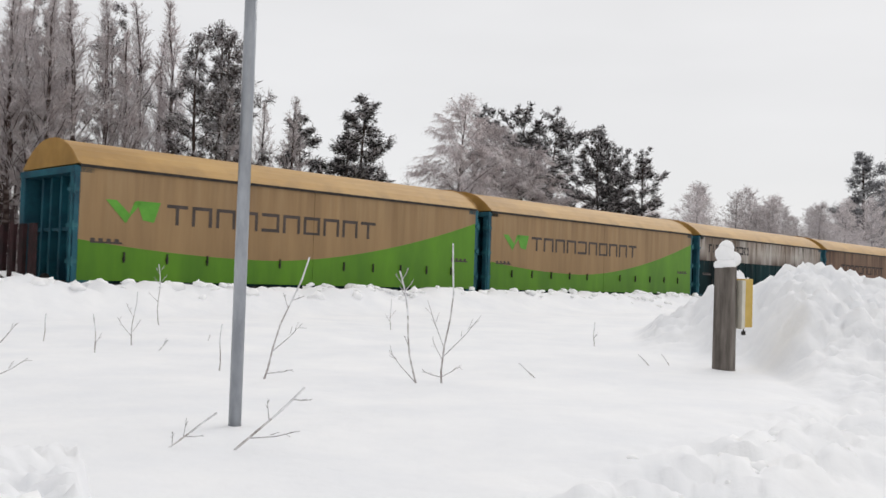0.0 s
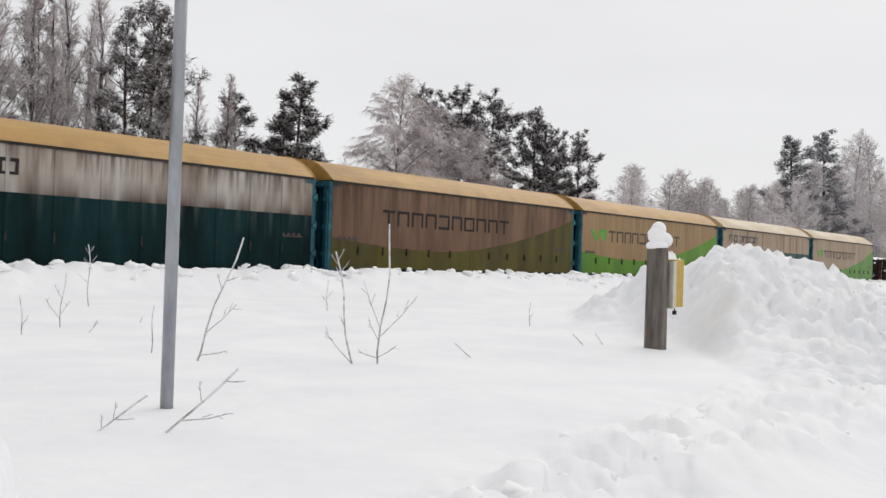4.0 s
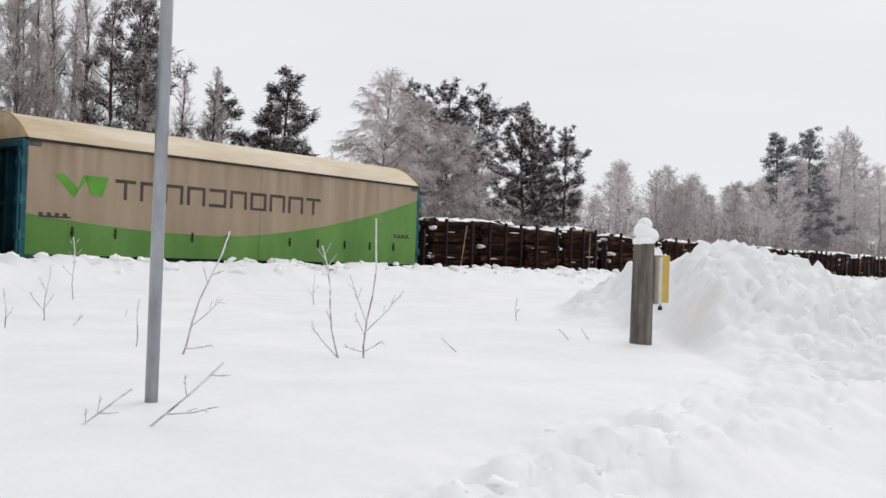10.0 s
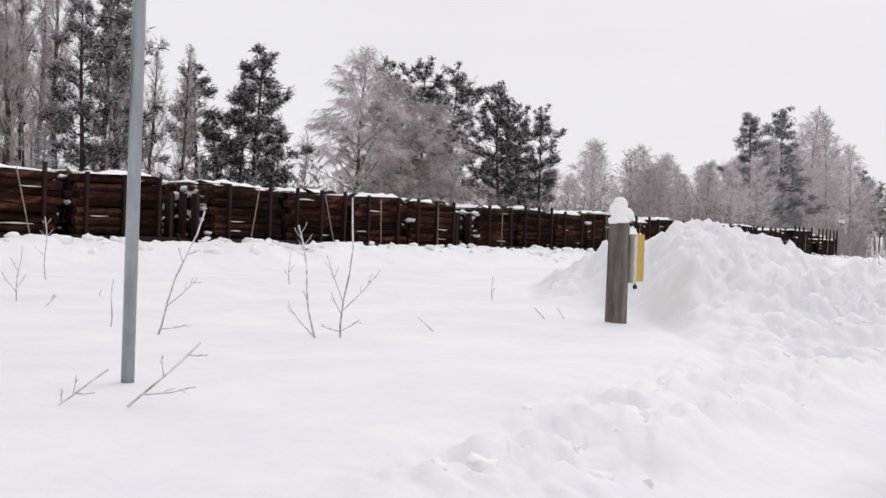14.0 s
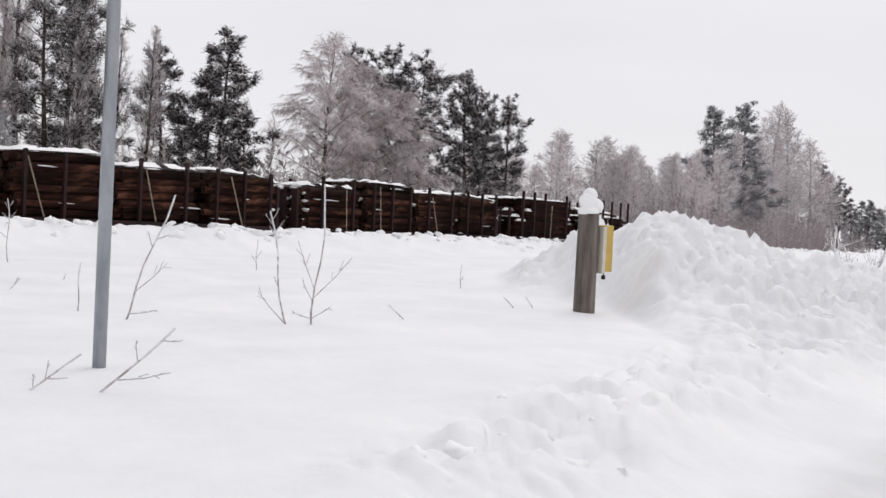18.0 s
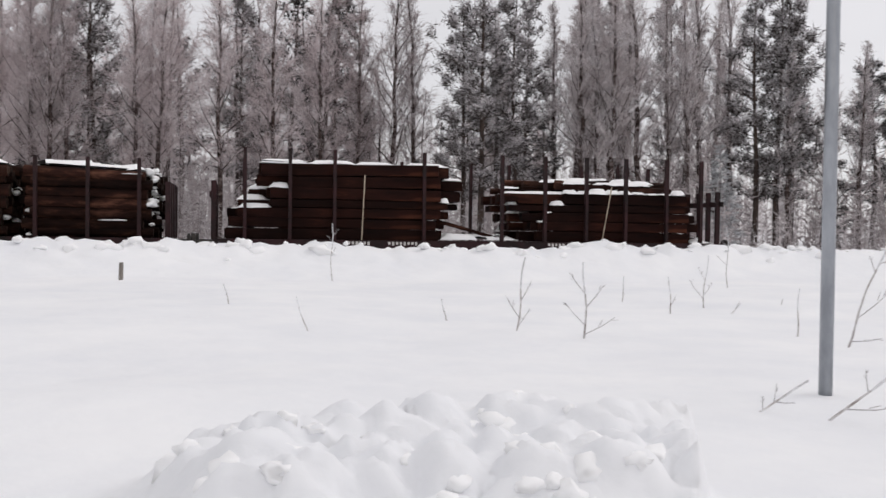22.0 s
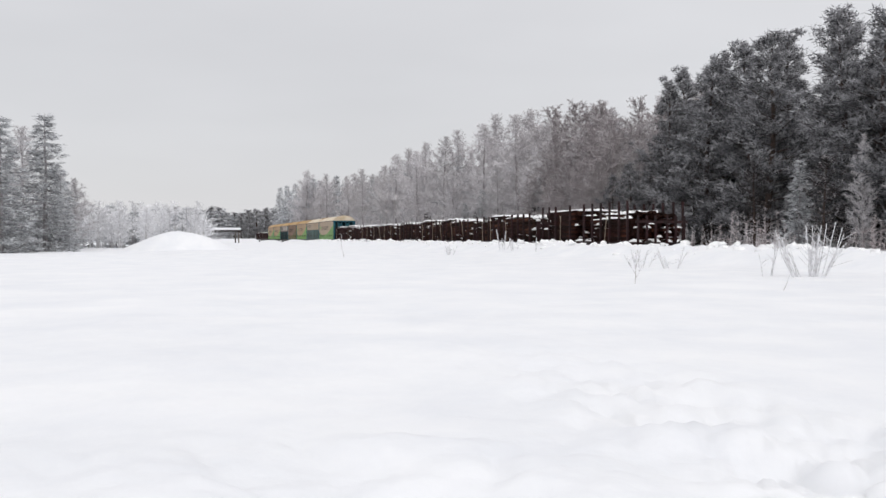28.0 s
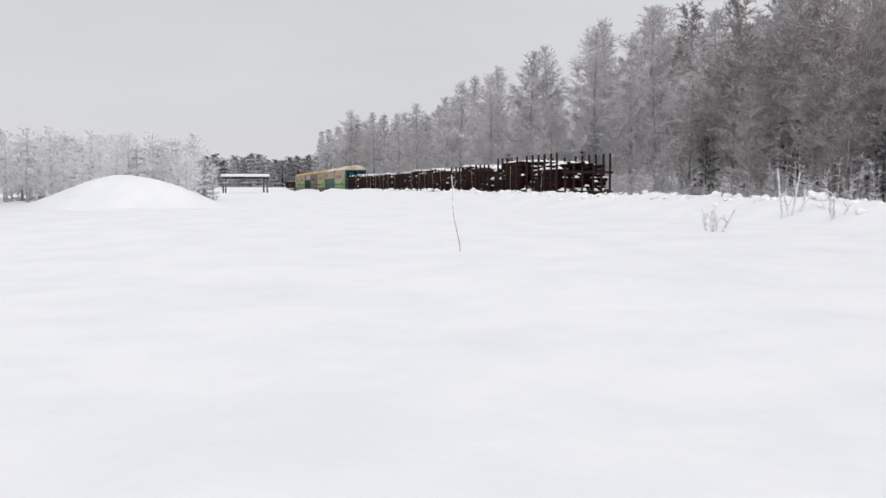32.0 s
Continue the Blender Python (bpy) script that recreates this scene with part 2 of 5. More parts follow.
TEAL_SIDE = material("weathered_teal_panel", [(0.025, 0.05, 0.05), (0.05, 0.11, 0.10)], 0.9, 0.65, 0.06, 14, stretch=(1, 1, 0.25))
# Soot-dark teal of one wagon's lower band; also the recess shade on every body.
TEAL_DARK = material("sooty_or_recess_shade_teal", [(0.002, 0.008, 0.009), (0.008, 0.034, 0.038)], 0.9, 0.8, 0.06, 14, stretch=(1, 1, 0.25))
GREY_PANEL = material("sooty_grey_panel", [(0.20, 0.165, 0.14), (0.42, 0.38, 0.34), (0.56, 0.53, 0.49)], 0.9, 0.7, 0.05, 14, stretch=(1, 1, 0.15))
BLACK = material("black_lettering", [(0.045, 0.035, 0.032), (0.085, 0.066, 0.06)], 3, 0.6, 0.0)
NAVY = material("navy_lettering", [(0.02, 0.03, 0.06), (0.05, 0.065, 0.1)], 3, 0.6, 0.0)
LOGO_GREEN = material("logo_green", [(0.09, 0.30, 0.03), (0.12, 0.36, 0.04)], 3, 0.5, 0.0)
WHITE = material("white_lettering", [(0.5, 0.48, 0.46), (0.7, 0.68, 0.66)], 6, 0.6, 0.0)
INK = material("dark_lettering", [(0.008, 0.007, 0.008), (0.022, 0.018, 0.018)], 3, 0.7, 0.0)
STEEL = material("dark_steel", [(0.02, 0.018, 0.017), (0.06, 0.05, 0.045)], 4, 0.6, 0.1, 30, metal=0.4)
RUST = material("oxide_red_frame", [(0.008, 0.003, 0.003), (0.034, 0.008, 0.010)], 3, 0.7, 0.1, 25)
LOG = material("log_bark", [(0.003, 0.0015, 0.0015), (0.026, 0.010, 0.007), (0.14, 0.062, 0.040)], 3.5, 0.9, 0.5, 24, stretch=(0.35, 1, 1), spread=(0.32, 0.75), vary=0.6)
SAWN = material("weathered_timber", [(0.003, 0.0012, 0.0012), (0.021, 0.0062, 0.0042), (0.10, 0.034, 0.019)], 2.6, 0.85, 0.45, 20, stretch=(0.2, 1, 1), spread=(0.3, 0.75), vary=0.5)
LOG_END = material("log_end", [(0.012, 0.007, 0.006), (0.07, 0.04, 0.028)], 9, 0.9, 0.2, 30, vary=0.3)
STRAP = material("pale_strap", [(0.30, 0.24, 0.18), (0.5, 0.42, 0.33)], 6, 0.7, 0.0)
GALV = material("galvanised_pole", [(0.27, 0.285, 0.31), (0.40, 0.42, 0.45)], 9, 0.32, 0.05, 60, metal=0.85, stretch=(1, 1, 0.3))
STUB_WOOD = material("grey_post_wood", [(0.085, 0.075, 0.065), (0.17, 0.15, 0.135), (0.27, 0.245, 0.22)], 7, 0.85, 0.5, 30, stretch=(1, 1, 0.12))
YELLOW = material("yellow_enamel", [(0.56, 0.38, 0.09), (0.66, 0.47, 0.14)], 5, 0.45, 0.03, 40)
CREAM = material("cream_enamel", [(0.58, 0.55, 0.47), (0.68, 0.65, 0.57)], 5, 0.5, 0.03, 40)
STALK = material("frosted_stalk", [(0.22, 0.18, 0.165), (0.52, 0.49, 0.485), (0.80, 0.80, 0.82)], 14, 0.9, 0.0, spread=(0.32, 0.7), vary=0.1)
HOAR_STALK = material("hoar_stalk", [(0.26, 0.24, 0.24), (0.46, 0.44, 0.45), (0.68, 0.67, 0.69)], 14, 0.9, 0.0, spread=(0.3, 0.7))
RIME_STALK = material("rimed_stalk", [(0.42, 0.40, 0.40), (0.70, 0.70, 0.72), (0.84, 0.85, 0.87)], 12, 0.9, 0.0, spread=(0.3, 0.7))


def stained(m, z_low, z_high, colour, strength=0.6, scale=3.0, fall=True, cut=(0.42, 0.68)):
    """Streaks of grime on a wagon's flank between two heights, strongest at the upper one where fall is set, else at the lower."""
    nodes, links = m.node_tree.nodes, m.node_tree.links
    bs = nodes["Principled BSDF"]
    base = bs.inputs["Base Color"].links[0].from_socket
    tc, sep, mp, no = (nodes.new("ShaderNode" + k) for k in ("TexCoord", "SeparateXYZ", "Mapping", "TexNoise"))
    mp.inputs["Scale"].default_value = (1, 1, 0.07)
    no.inputs["Scale"].default_value, no.inputs["Detail"].default_value = scale, 7
    links.new(tc.outputs["Object"], mp.inputs[0])
    links.new(mp.outputs[0], no.inputs["Vector"])
    links.new(tc.outputs["Object"], sep.inputs[0])
    high, spot, mul, mix = nodes.new("ShaderNodeMapRange"), nodes.new("ShaderNodeMapRange"), nodes.new("ShaderNodeMath"), nodes.new("ShaderNodeMixRGB")
    high.inputs["From Min"].default_value, high.inputs["From Max"].default_value = (z_low, z_high) if fall else (z_high, z_low)
    spot.inputs["From Min"].default_value, spot.inputs["From Max"].default_value = cut
    spot.inputs["To Max"].default_value = strength
    links.new(sep.outputs["Z"], high.inputs["Value"])
    links.new(no.outputs["Fac"], spot.inputs["Value"])
    mul.operation = "MULTIPLY"
    links.new(high.outputs[0], mul.inputs[0])
    links.new(spot.outputs[0], mul.inputs[1])
    links.new(mul.outputs[0], mix.inputs[0])
    links.new(base, mix.inputs[1])
    mix.inputs[2].default_value = (*colour, 1)
    links.new(mix.outputs[0], bs.inputs["Base Color"])


stained(TAN, 2.4, 3.75, (0.16, 0.095, 0.05), 0.55)
stained(TAN, 1.6, 3.6, (0.44, 0.31, 0.17), 0.35, 5.0)
stained(TAN_DIRTY, 1.4, 3.75, (0.055, 0.030, 0.018), 0.85, 2.2, cut=(0.38, 0.62))
stained(TAN_DIRTY, 1.4, 3.6, (0.30, 0.21, 0.13), 0.45, 6.0)
stained(TAN_HAZED, 1.8, 3.75, (0.48, 0.38, 0.27), 0.55, 4.0)
stained(TAN_HAZED, 2.2, 3.75, (0.15, 0.085, 0.045), 0.5, 2.4)
stained(GREEN, 0.9, 2.6, (0.03, 0.10, 0.008), 0.45, 2.5, fall=False)
stained(GREEN_DIRTY, 0.9, 2.8, (0.028, 0.026, 0.008), 0.8, 2.5, cut=(0.38, 0.62))
stained(TEAL_SIDE, 1.0, 2.5, (0.016, 0.020, 0.018), 0.8, 2.2, fall=False)
stained(GREY_PANEL, 2.9, 3.72, (0.05, 0.03, 0.022), 0.95, 7.0, cut=(0.44, 0.60))
stained(GREY_PANEL, 2.62, 3.15, (0.075, 0.045, 0.034), 0.95, 1.3, fall=False, cut=(0.30, 0.52))
stained(GREY_PANEL, 2.6, 3.7, (0.24, 0.16, 0.10), 0.7, 0.6)
stained(TEAL_DARK, 1.9, 2.65, (0.10, 0.12, 0.12), 0.5, 4.0, cut=(0.5, 0.72))
stained(ROOF, 3.7, 4.3, (0.20, 0.115, 0.035), 0.5, 1.6, fall=False)

# ---- mesh helpers ----
class Geo:
    """Gathers vertices and faces, then makes one mesh."""

    def __init__(self):
        self.v, self.f, self.mi = [], [], []

    def face(self, pts, mi=0):
        i = len(self.v)
        self.v.extend(tuple(p) for p in pts)
        self.f.append(tuple(range(i, i + len(pts))))
        self.mi.append(mi)

    def tube(self, a, b, ra, rb, n=4, mi=0, cap=False):
        a, b = Vector(a), Vector(b)
        d = (b - a).normalized()
        u = d.orthogonal().normalized()
        w = d.cross(u)
        i = len(self.v)
        for q, r in ((a, ra), (b, rb)):
            for k in range(n):
                t = 2 * math.pi * k / n
                self.v.append(tuple(q + u * (r * math.cos(t)) + w * (r * math.sin(t))))
        for k in range(n):
            self.f.append((i + k, i + (k + 1) % n, i + n + (k + 1) % n, i + n + k))
            self.mi.append(mi)
        if cap:
            self.f.append(tuple(i + n + k for k in range(n)))
            self.f.append(tuple(i + n - 1 - k for k in range(n)))
            self.mi += [cap if cap is not True else mi] * 2

    def pipe(self, pts, radii, n=5, mi=0, cap=False):
        i = len(self.v)
        for k, (q, r) in enumerate(zip(pts, radii)):
            d = (Vector(pts[min(k + 1, len(pts) - 1)]) - Vector(pts[max(k - 1, 0)])).normalized()
            u = d.cross(Vector((0.31, 0.95, 0.05))).normalized()
            w = d.cross(u)
            for j in range(n):
                t = 2 * math.pi * j / n
                self.v.append(tuple(Vector(q) + u * (r * math.cos(t)) + w * (r * math.sin(t))))
        for k in range(len(pts) - 1):
            for j in range(n):
                a, c = i + k * n, i + (k + 1) * n
                self.f.append((a + j, a + (j + 1) % n, c + (j + 1) % n, c + j))
                self.mi.append(mi)
        if cap:
            e = i + (len(pts) - 1) * n
            self.f += [tuple(e + j for j in range(n)), tuple(i + n - 1 - j for j in range(n))]
            self.mi += [mi, mi]

    def blade(self, a, b, width, side, mi=0):
        a, b = Vector(a), Vector(b)
        w = Vector(side).normalized() * (width / 2)
        self.face((a - w, a + w, b), mi)

    def box(self, x0, x1, y0, y1, z0, z1, mi=0):
        i = len(self.v)
        self.v += [(x, y, z) for x in (x0, x1) for y in (y0, y1) for z in (z0, z1)]
        for q in ((0, 1, 3, 2), (4, 6, 7, 5), (0, 4, 5, 1), (2, 3, 7, 6), (0, 2, 6, 4), (1, 5, 7, 3)):
            self.f.append(tuple(i + k for k in q))
            self.mi.append(mi)

    def mesh(self, name, *mats, smooth=False):
        me = bpy.data.meshes.new(name)
        me.from_pydata(self.v, [], self.f)
        for m in mats:
            me.materials.append(m)
        if len(mats) > 1:
            me.polygons.foreach_set("material_index", self.mi)
        if smooth:
            me.polygons.foreach_set("use_smooth", [True] * len(me.polygons))
        me.update()
        return me


def part(name, geo, mats, parent=None, label="", smooth=False, bevel=0.0):
    """Links a Geo, or a mesh that is there already, as one mesh object under a thing or part."""
    mats = mats if isinstance(mats, (list, tuple)) else [mats]
    me = geo.mesh(name, *mats, smooth=smooth) if isinstance(geo, Geo) else geo
    ob = new(name, me)
    ob.parent = parent
    if bevel:
        bv = ob.modifiers.new("bevel", "BEVEL")
        bv.width, bv.segments, bv.limit_method = bevel, 2, "ANGLE"
    if label:
        tagged(ob, label)
    return ob


def box_geo(*b):
    g = Geo()
    g.box(*b)
    return g


def ico(sub):
    bm = bmesh.new()
    bmesh.ops.create_icosphere(bm, subdivisions=sub, radius=1.0)
    v, f = [q.co.copy() for q in bm.verts], [tuple(q.index for q in p.verts) for p in bm.faces]
    bm.free()
    return v, f


BLOB_V, BLOB_F = ico(2)


# ---- ground ----
def smooth(a, b, x):
    t = max(0.0, min(1.0, (x - a) / (b - a)))
    return t * t * (3 - 2 * t)


def fbm(x, y, scale, octaves=4, z=0.0):
    return noise.fractal(Vector((x * scale, y * scale, z)), 1.0, 2.0, octaves)


def billow(x, y, scale, z):
    """Rounded lumps with creases between them, from 0 to about 0.9."""
    return 1 - math.exp(-2.4 * abs(fbm(x, y, scale, 2, z)))


def road_share(s, p):
    return (1 - smooth(1.1, 2.1, p)) * smooth(-6.5, -5.0, p) * (1 - smooth(0.5, 3.0, s))


def grit_share(s, p):
    return (1 - smooth(0.9, 1.3, p)) * smooth(-6.5, -5.0, p) * (1 - smooth(-1.0, 2.0, s))


def ground_z(x, y):
    r = math.hypot(x, y)
    s, p = sp(x, y)
    z = 0.035 * fbm(x, y, 0.25) + 0.02 * fbm(x, y, 0.9, 3) + 0.05 * (0.4 - abs(fbm(0.5 * s, p, 0.22, 3, 15.0)))
    az = math.degrees(math.atan2(-x, y))
    # the field falls gently away towards the wooden post
    z -= 0.0072 * min(r, 11.5) * (1 - smooth(11.5, 15.5, r)) * (1 - smooth(30, 48, az)) * smooth(-60, -40, az)
    # wind-shaped drifts out on the open field
    open_field = smooth(24, 34, r) * smooth(100, 112, az) * (1 - smooth(138, 146, az)) * (1 - smooth(15.0, 16.5, p))
    if open_field > 0.001:
        z += open_field * (0.07 * fbm(0.6 * x, y, 0.22, 4, 31.0) + 0.06 * billow(x, 0.5 * y, 0.55, 32.0) + 0.05 * billow(x, y, 1.1, 33.0) - 0.05)
    # the ploughed bank beside the track, lumpy
    bank = smooth(15.6, 17.8, p) * (1 - smooth(18.2, 19.2, p))
    z += bank * (0.50 + 0.13 * fbm(s, p, 0.8, 5, 3.0) + 0.17 * (billow(s, p, 1.8, 7.0) - 0.4) + 0.06 * billow(s, p, 5.0, 8.0))
    # the bed of the track and the forest floor behind it
    bed = smooth(18.4, 19.6, p) * (1 - smooth(23.8, 25.5, p))
    z -= bed * 0.85
    z += 0.5 * smooth(26, 34, p) + 0.2 * smooth(30, 60, p)
    # the big ploughed heap behind the wooden post
    crest = 0.92 * smooth(-16.6, -21.2, az) + 0.20 * smooth(-20.0, -23.0, az) - 0.20 * smooth(-23.5, -27.5, az) - 0.42 * smooth(-27.0, -31.5, az) - 0.3 * smooth(-31.5, -39.0, az)
    ridge = smooth(8.6 + 3.0 * smooth(-24.0, -19.0, az), 13.4 + 0.8 * smooth(-23.0, -19.0, az), r) * (1 - smooth(14.5, 20.0, r))
    if ridge * crest > 0.001:
        lumps = 0.36 * billow(x, y, 1.1, 2.0) + 0.42 * billow(x, y, 2.6, 4.0) + 0.36 * billow(x, y, 5.5, 5.0) + 0.16 * fbm(x, y, 9.0, 3, 5.5) - 0.12
        z += ridge * crest * (0.86 + 0.12 * fbm(x, y, 0.7, 3, 6.0)) + min(1.0, 2 * ridge) * smooth(0.0, 0.25, crest) * (0.02 + 0.42 * lumps)
    # the low rough snow beyond the post, where the heap runs out
    tail = smooth(-13.0, -15.5, az) * (1 - smooth(-18.6, -20.6, az)) * smooth(12.6, 15.4, r) * (1 - smooth(16.6, 20.0, r))
    if tail > 0.001:
        z += tail * (0.02 + 0.26 * smooth(-14.2, -17.6, az) + 0.24 * billow(x, y, 1.3, 2.5) + 0.27 * billow(x, y, 3.2, 4.5) + 0.14 * billow(x, y, 6.5, 5.2))
    # the packed road, parallel to the track on this side, and the rough snow cast up along it
    z -= 0.24 * road_share(s, p)
    z += 0.022 * grit_share(s, p) * fbm(x, y, 3.2, 4, 17.0)
    far = 2.35 + 0.16 * max(0.0, min(9.0, -s - 3.5)) + 0.7 * smooth(0.5, 2.0, s)
    rim = smooth(1.45, 1.85, p) * (1 - smooth(far - 0.35, far + 0.35, p)) * (1 - smooth(20, 40, abs(s))) * (smooth(-1.8, -3.2, s) if s < 0 else 0.85 * smooth(1.0, 3.0, s) * (1 - smooth(3.5, 9.0, s)))
    if rim > 0.001:
        z += rim * (-0.09 + 0.13 * billow(x, y, 1.4, 9.0) + 0.10 * billow(x, y, 3.4, 12.0) + 0.035 * billow(x, y, 8.0, 13.0))
    # soft clumps where the plough turned
    turn = smooth(2.3, 2.9, r) * (1 - smooth(3.8, 4.9, r)) * smooth(104, 116, az) * (1 - smooth(150, 158, az))
    if turn > 0.001:
        z += turn * (0.065 * billow(x, y, 1.4, 21.0) + 0.028 * billow(x, y, 3.4, 22.0) + 0.010 * billow(x, y, 8.0, 23.0))
    # the clumpy heap at the camera's feet
    heap = smooth(1.5, 2.35, r) * (1 - smooth(2.9, 3.5, r)) * smooth(17.5, 19.6, az) * (1 - smooth(46, 56, az))
    if heap > 0.001:
        z += heap * (0.22 + 0.05 * smooth(45, 25, az) + 0.09 * billow(x, y, 2.2, 1.0) + 0.072 * billow(x, y, 5.0, 5.0) + 0.028 * billow(x, y, 11.0, 6.0) + 0.012 * billow(x, y, 23.0, 6.5))
    return z


def build_ground():
    rings = [0.25]
    while rings[-1] < 4200:
        rings.append(rings[-1] * (1.011 if 1.6 < rings[-1] < 3.6 else 1.0065 if 8.5 < rings[-1] < 17 else 1.022 if rings[-1] < 70 else 1.045 if rings[-1] < 150 else 1.25))
    fan = [-45 + 0.25 * k for k in range(132)] + [-12 + 0.5 * k for k in range(316)] + [146 + 4 * k for k in range(43)]
    n = len(fan)
    verts = [(0, 0, ground_z(0.0, 0.0))]
    for r in rings:
        for deg in fan:
            a = radians(deg)
            x, y = -r * math.sin(a), r * math.cos(a)
            verts.append((x, y, ground_z(x, y) if r < 420 else 0.3))
    faces = [(0, 1 + k, 1 + (k + 1) % n) for k in range(n)]
    for i in range(len(rings) - 1):
        a, b = 1 + i * n, 1 + (i + 1) * n
        faces += [(a + k, b + k, b + (k + 1) % n, a + (k + 1) % n) for k in range(n)]
    me = bpy.data.meshes.new("ground")
    me.from_pydata(verts, [], faces)
    me.materials.append(SNOW)
    packed = me.attributes.new("packed", "FLOAT", "POINT")
    packed.data.foreach_set("value", [grit_share(*sp(v[0] + 0.25 * fbm(v[0], v[1], 1.5), v[1])) for v in verts])
    me.polygons.foreach_set("use_smooth", [True] * len(me.polygons))
    tagged(new("ground", me), "deep untouched snow over a field with ploughed banks", "snow ground", kind="structure")


build_ground()


# ---- track ----
def build_track():
    g = Geo()
    for off in (-0.762, 0.762):
        g.box(-150, 420, off - 0.036, off + 0.036, -0.06, 0.0)
        g.box(-150, 420, off - 0.07, off + 0.07, -0.17, -0.15)
    x, y = xy(0, TRACK_P)
    rails = part("rails", g, STEEL)
    rails.matrix_world = pose(x, y, RAIL_Z, 0, 0, 180 + TURN)
    tagged(rails, "pair of dark steel rails sunk in snow", "rails", kind="structure")


build_track()


# ---- trees ----
class Sprays:
    """Gathers thousands of thin three-cornered twigs or needles as arrays, then makes one mesh with them and some tubes."""

    def __init__(self, seed):
        self.rng = np.random.default_rng(seed)
        self.tris, self.kinds = [], []
        self.geo = Geo()

    def add(self, at, way, length, width, kind=0):
        at, way = np.asarray(at, float), np.asarray(way, float)
        n = len(at)
        way = way / np.maximum(1e-6, np.linalg.norm(way, axis=1))[:, None]
        side = np.cross(way, self.rng.normal(size=(n, 3)))
        side *= (np.asarray(width) / 2 / np.maximum(1e-6, np.linalg.norm(side, axis=1)))[:, None]
        self.tris.append(np.stack([at - side, at + side, at + way * np.asarray(length)[:, None]], axis=1))
        self.kinds.append(np.broadcast_to(np.asarray(kind), n))

    def mesh(self, name, *mats):
        tri = np.concatenate(self.tris).reshape(-1, 3)
        kinds = np.concatenate(self.kinds)
        nv, nq = len(self.geo.v), len(self.geo.f)
        me = bpy.data.meshes.new(name)
        me.vertices.add(nv + len(tri))
        co = np.concatenate([np.array(self.geo.v, float).reshape(-1, 3), tri])
        me.vertices.foreach_set("co", co.ravel())
        nt = len(tri) // 3
        sizes = np.array([len(f) for f in self.geo.f] + [3] * nt, dtype=np.int32)
        loops = np.concatenate([np.array([k for f in self.geo.f for k in f], dtype=np.int32), np.arange(nv, nv + len(tri), dtype=np.int32)])
        me.loops.add(len(loops))
        me.loops.foreach_set("vertex_index", loops)
        me.polygons.add(nq + nt)
        me.polygons.foreach_set("loop_start", np.concatenate([[0], np.cumsum(sizes)[:-1]]).astype(np.int32))
        for m in mats:
            me.materials.append(m)
        me.polygons.foreach_set("material_index", np.concatenate([np.zeros(nq, dtype=np.int32), kinds.astype(np.int32)]))
        me.update(calc_edges=True)
        me.validate()
        return me


